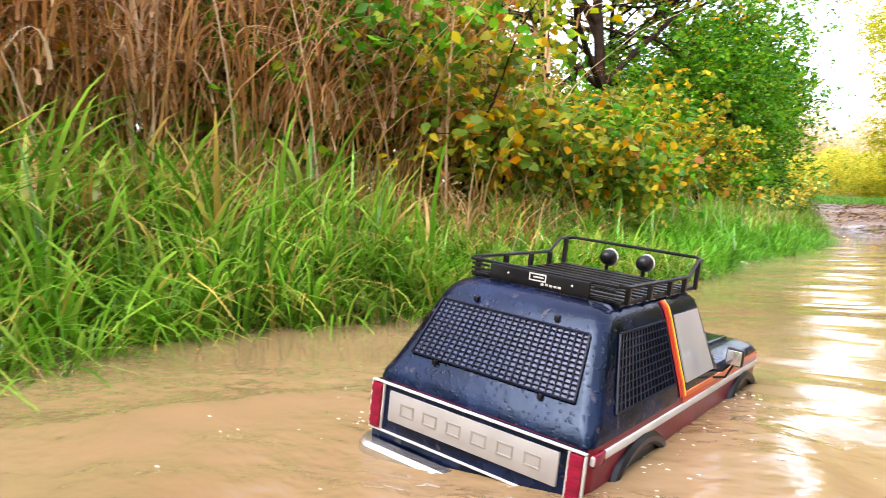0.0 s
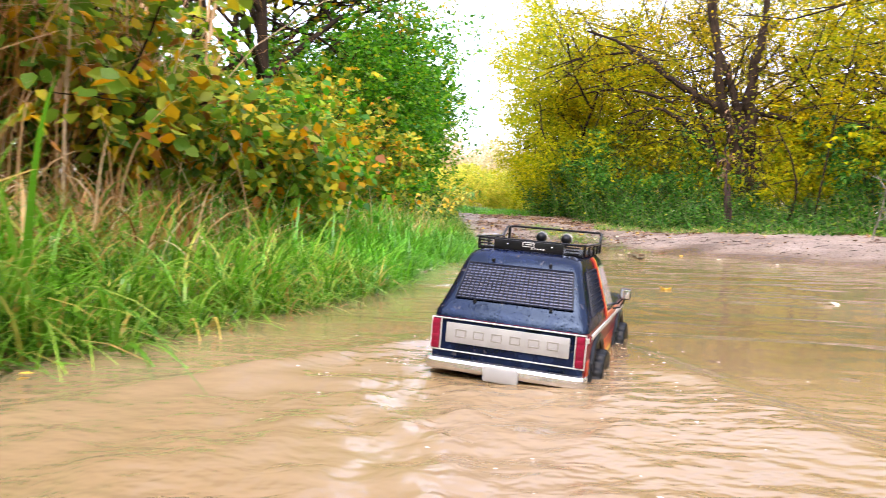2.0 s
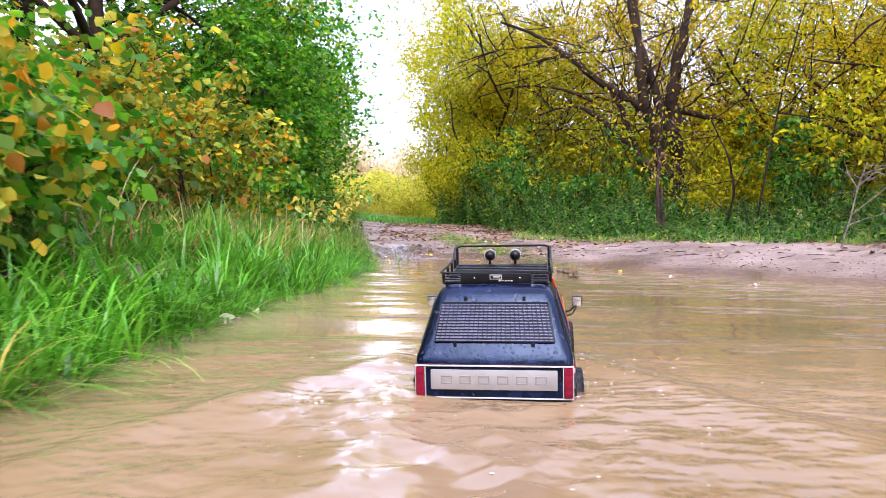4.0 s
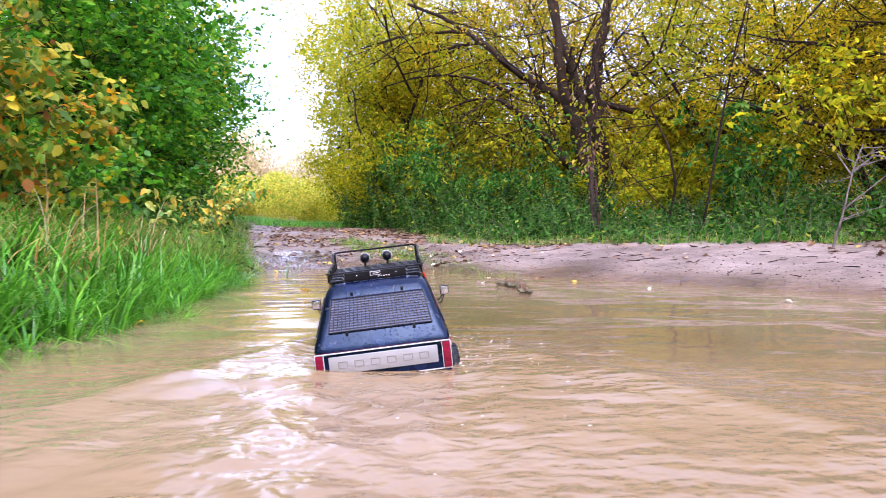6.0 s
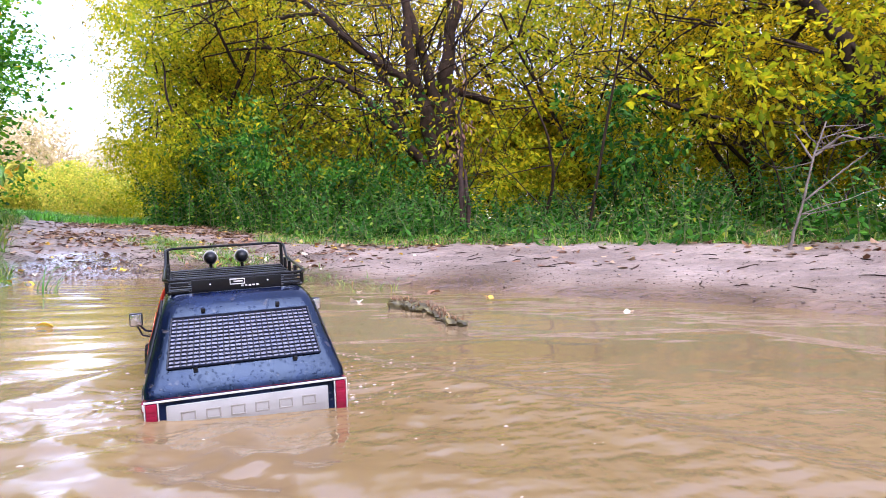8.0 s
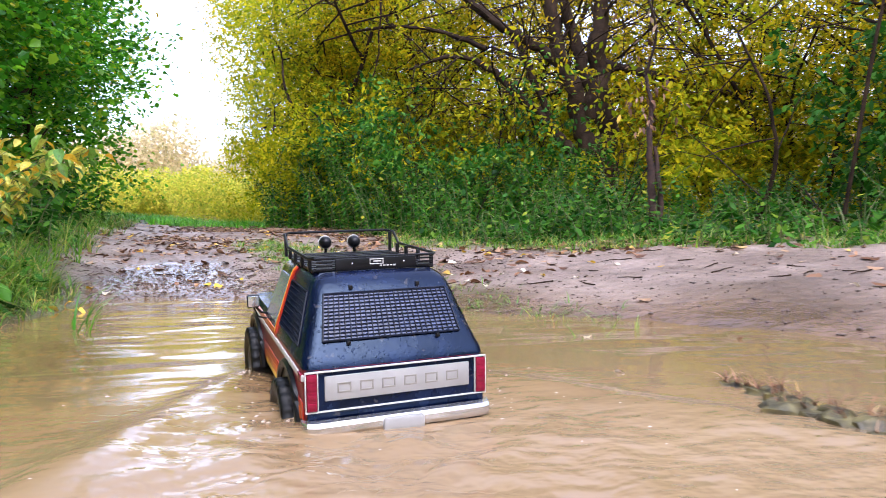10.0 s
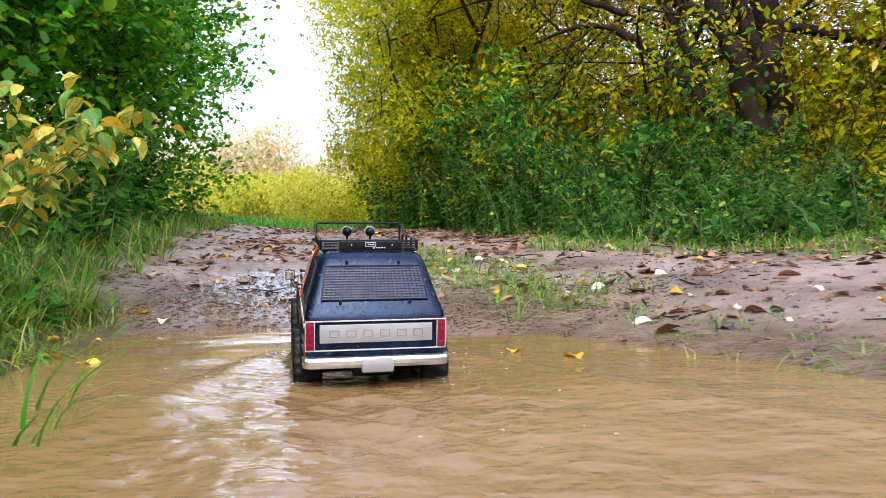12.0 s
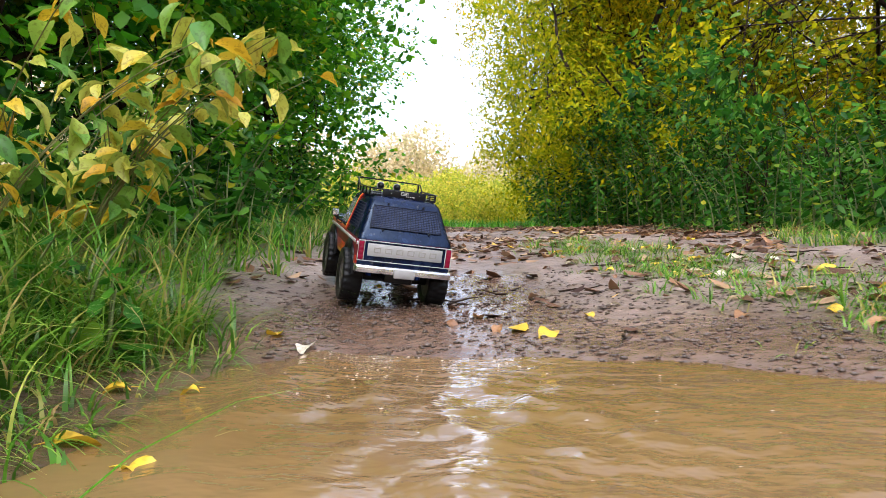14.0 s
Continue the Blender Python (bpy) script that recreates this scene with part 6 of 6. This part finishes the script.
wake = tagged(new("wake", grid_mesh("wake", np.arange(-1.25, 1.2501, 0.016), np.arange(-2.6, 0.7501, 0.016), wake_z, M_WATER)), "churned muddy bow wave and wake behind the toy truck", "water", kind="structure")


wx, wy = [a.ravel() for a in np.meshgrid(np.arange(-1.25, 1.2501, 0.016), np.arange(-2.6, 0.7501, 0.016))]
ws = 0.42 - wy
chop = np.exp(-(wx / (0.40 + 0.50 * np.maximum(ws, 0))) ** 2) * np.clip(ws / 0.3, 0, 1) * np.clip(np.minimum(1.25 - np.abs(wx), wy + 2.6) / 0.6, 0, 1)
chop = chop * (1 + 1.1 * np.clip((ws - 0.7) / 0.5, 0, 1) + 0.9 * np.clip((ws - 1.1) / 0.5, 0, 1))
wake.data.attributes.new("chop", "FLOAT", "POINT").data.foreach_set("value", chop.astype(np.float32))


def foam_and_glints():
    # Flecks strewn down the wake stand partly for glints on the water.
    n = 110
    y = 0.38 - RNG.exponential(0.35, n)
    x = RNG.normal(0, 1, n) * (0.13 + 0.16 * np.maximum(0.3 - y, 0))
    m = 150
    a, q = RNG.uniform(0, 2 * np.pi, m), RNG.exponential(0.035, m) + 0.012
    x = np.concatenate([x, RNG.choice([-0.125, 0.125], m) + q * np.cos(a)])
    y = np.concatenate([y, RNG.choice([0.06, 0.36], m) + 1.8 * q * np.sin(a)])
    n += m
    r = RNG.uniform(0.0005, 0.0021, n)
    z = wake_z(x, y)
    k = 7
    ang = 2 * np.pi * np.arange(k) / k
    ring = np.stack([x[:, None] + np.cos(ang) * r[:, None] * 1.6, y[:, None] + np.sin(ang) * r[:, None], np.repeat(z[:, None], k, 1)], -1)
    top = np.stack([x, y, z + r * 0.5], -1)[:, None]
    v = np.concatenate([ring, top], 1).reshape(-1, 3)
    f = np.array([(i, (i + 1) % k, k) for i in range(k)])
    return v, (f[None] + (k + 1) * np.arange(n)[:, None, None]).reshape(-1, 3)


M_FOAM_GLINT = surface("foam_and_glints", [(0.45, 0.36, 0.27), (0.62, 0.54, 0.46)], 60, 0.2, 0, 0)
foam_v, foam_f = foam_and_glints()
froth = new("foam_and_glints", mesh_arrays("foam_and_glints", foam_v, foam_f, M_FOAM_GLINT, True))
froth.parent = wake
tagged(froth, "pale bubbles and froth, some flecks standing for glints", kind="stuff")


truck_body()
roof_rack()
WHEELS = wheels()

# ---- what moves ----
TRUCK = [
    (0.0, 0.058, 0.699, -0.107, -0.4, 8.2, -35.6),
    (0.5, 0.211, 0.824, -0.115, 2.9, 3.4, -26.4),
    (1.0, 0.285, 0.981, -0.096, 1.0, -0.1, -37.2),
    (1.5, 0.436, 1.207, -0.103, 3.9, 3.6, -38.8),
    (2.0, 0.571, 1.378, -0.085, 0.0, 3.8, -45.0),
    (2.5, 0.745, 1.534, -0.097, 3.0, 7.8, -41.5),
    (2.7, 0.822, 1.584, -0.110, 3.7, 5.8, -43.5),
    (5.0, 1.907, 3.123, -0.113, 5.5, -3.1, -37.1),
    (6.0, 2.180, 3.509, -0.120, 4.7, -6.4, -35.7),
    (6.5, 2.263, 3.674, -0.128, 0.4, -3.9, -29.9),
    (7.0, 2.354, 3.842, -0.138, 4.0, -3.9, -36.5),
    (9.3, 3.355, 4.915, -0.106, 5.5, -3.9, -29.9),
    (9.5, 3.410, 5.019, -0.102, 5.2, -5.1, -31.9),
    (10.0, 3.555, 5.290, -0.090, 5.2, -1.9, -23.6),
    (10.5, 3.673, 5.592, -0.088, 3.8, 1.3, -21.9),
    (11.0, 3.806, 5.921, -0.084, 5.3, 1.2, -23.3),
    (11.5, 3.935, 6.249, -0.065, 4.0, 1.8, -23.6),
    (12.0, 4.087, 6.598, -0.058, 5.5, 0.5, -24.5),
    (12.5, 4.214, 6.934, -0.044, 6.0, 1.4, -24.7),
    (13.0, 4.327, 7.253, -0.021, 7.3, 5.0, -7.8),
    (13.5, 4.340, 7.589, 0.006, 8.4, 1.8, 3.1),
    (14.0, 4.349, 7.927, 0.046, 8.7, 6.8, -9.1),
]


def truck_rows():
    return [(t, pose(*row)) for t, *row in TRUCK]


def wheel_rows(x, y):
    """Turns of a wheel, from the way the truck has gone."""
    ts = [r[0] for r in TRUCK]
    P = np.array([r[1:3] for r in TRUCK])
    s = np.concatenate([[0], np.cumsum(np.hypot(*np.diff(P, axis=0).T))])
    rows = []
    for i in range(0, 141):
        t = i / 10
        rows.append((t, pose(x, y, 0.0595, -math.degrees(np.interp(t, ts, s) / 0.0595) % 360)))
    return rows


def wake_rows():
    """The wake follows the truck's way, smoothly turned, and sinks as it leaves the water."""
    rows = []
    for i, (t, x, y, *rest) in enumerate(TRUCK):
        a, b = TRUCK[max(i - 2, 0)], TRUCK[min(i + 2, len(TRUCK) - 1)]
        yaw = math.degrees(math.atan2(-(b[1] - a[1]), b[2] - a[2]))
        late = max(0.0, t - 12.2)
        rows.append((t, pose(min(x, 4.25), min(y, 7.4), -0.0008 * late, 0, 0, yaw)))
    return rows


def motions():
    walk(truck, truck_rows())
    walk(wake, wake_rows())
    for w, x, y in WHEELS:
        walk(w, wheel_rows(x, y))


motions()
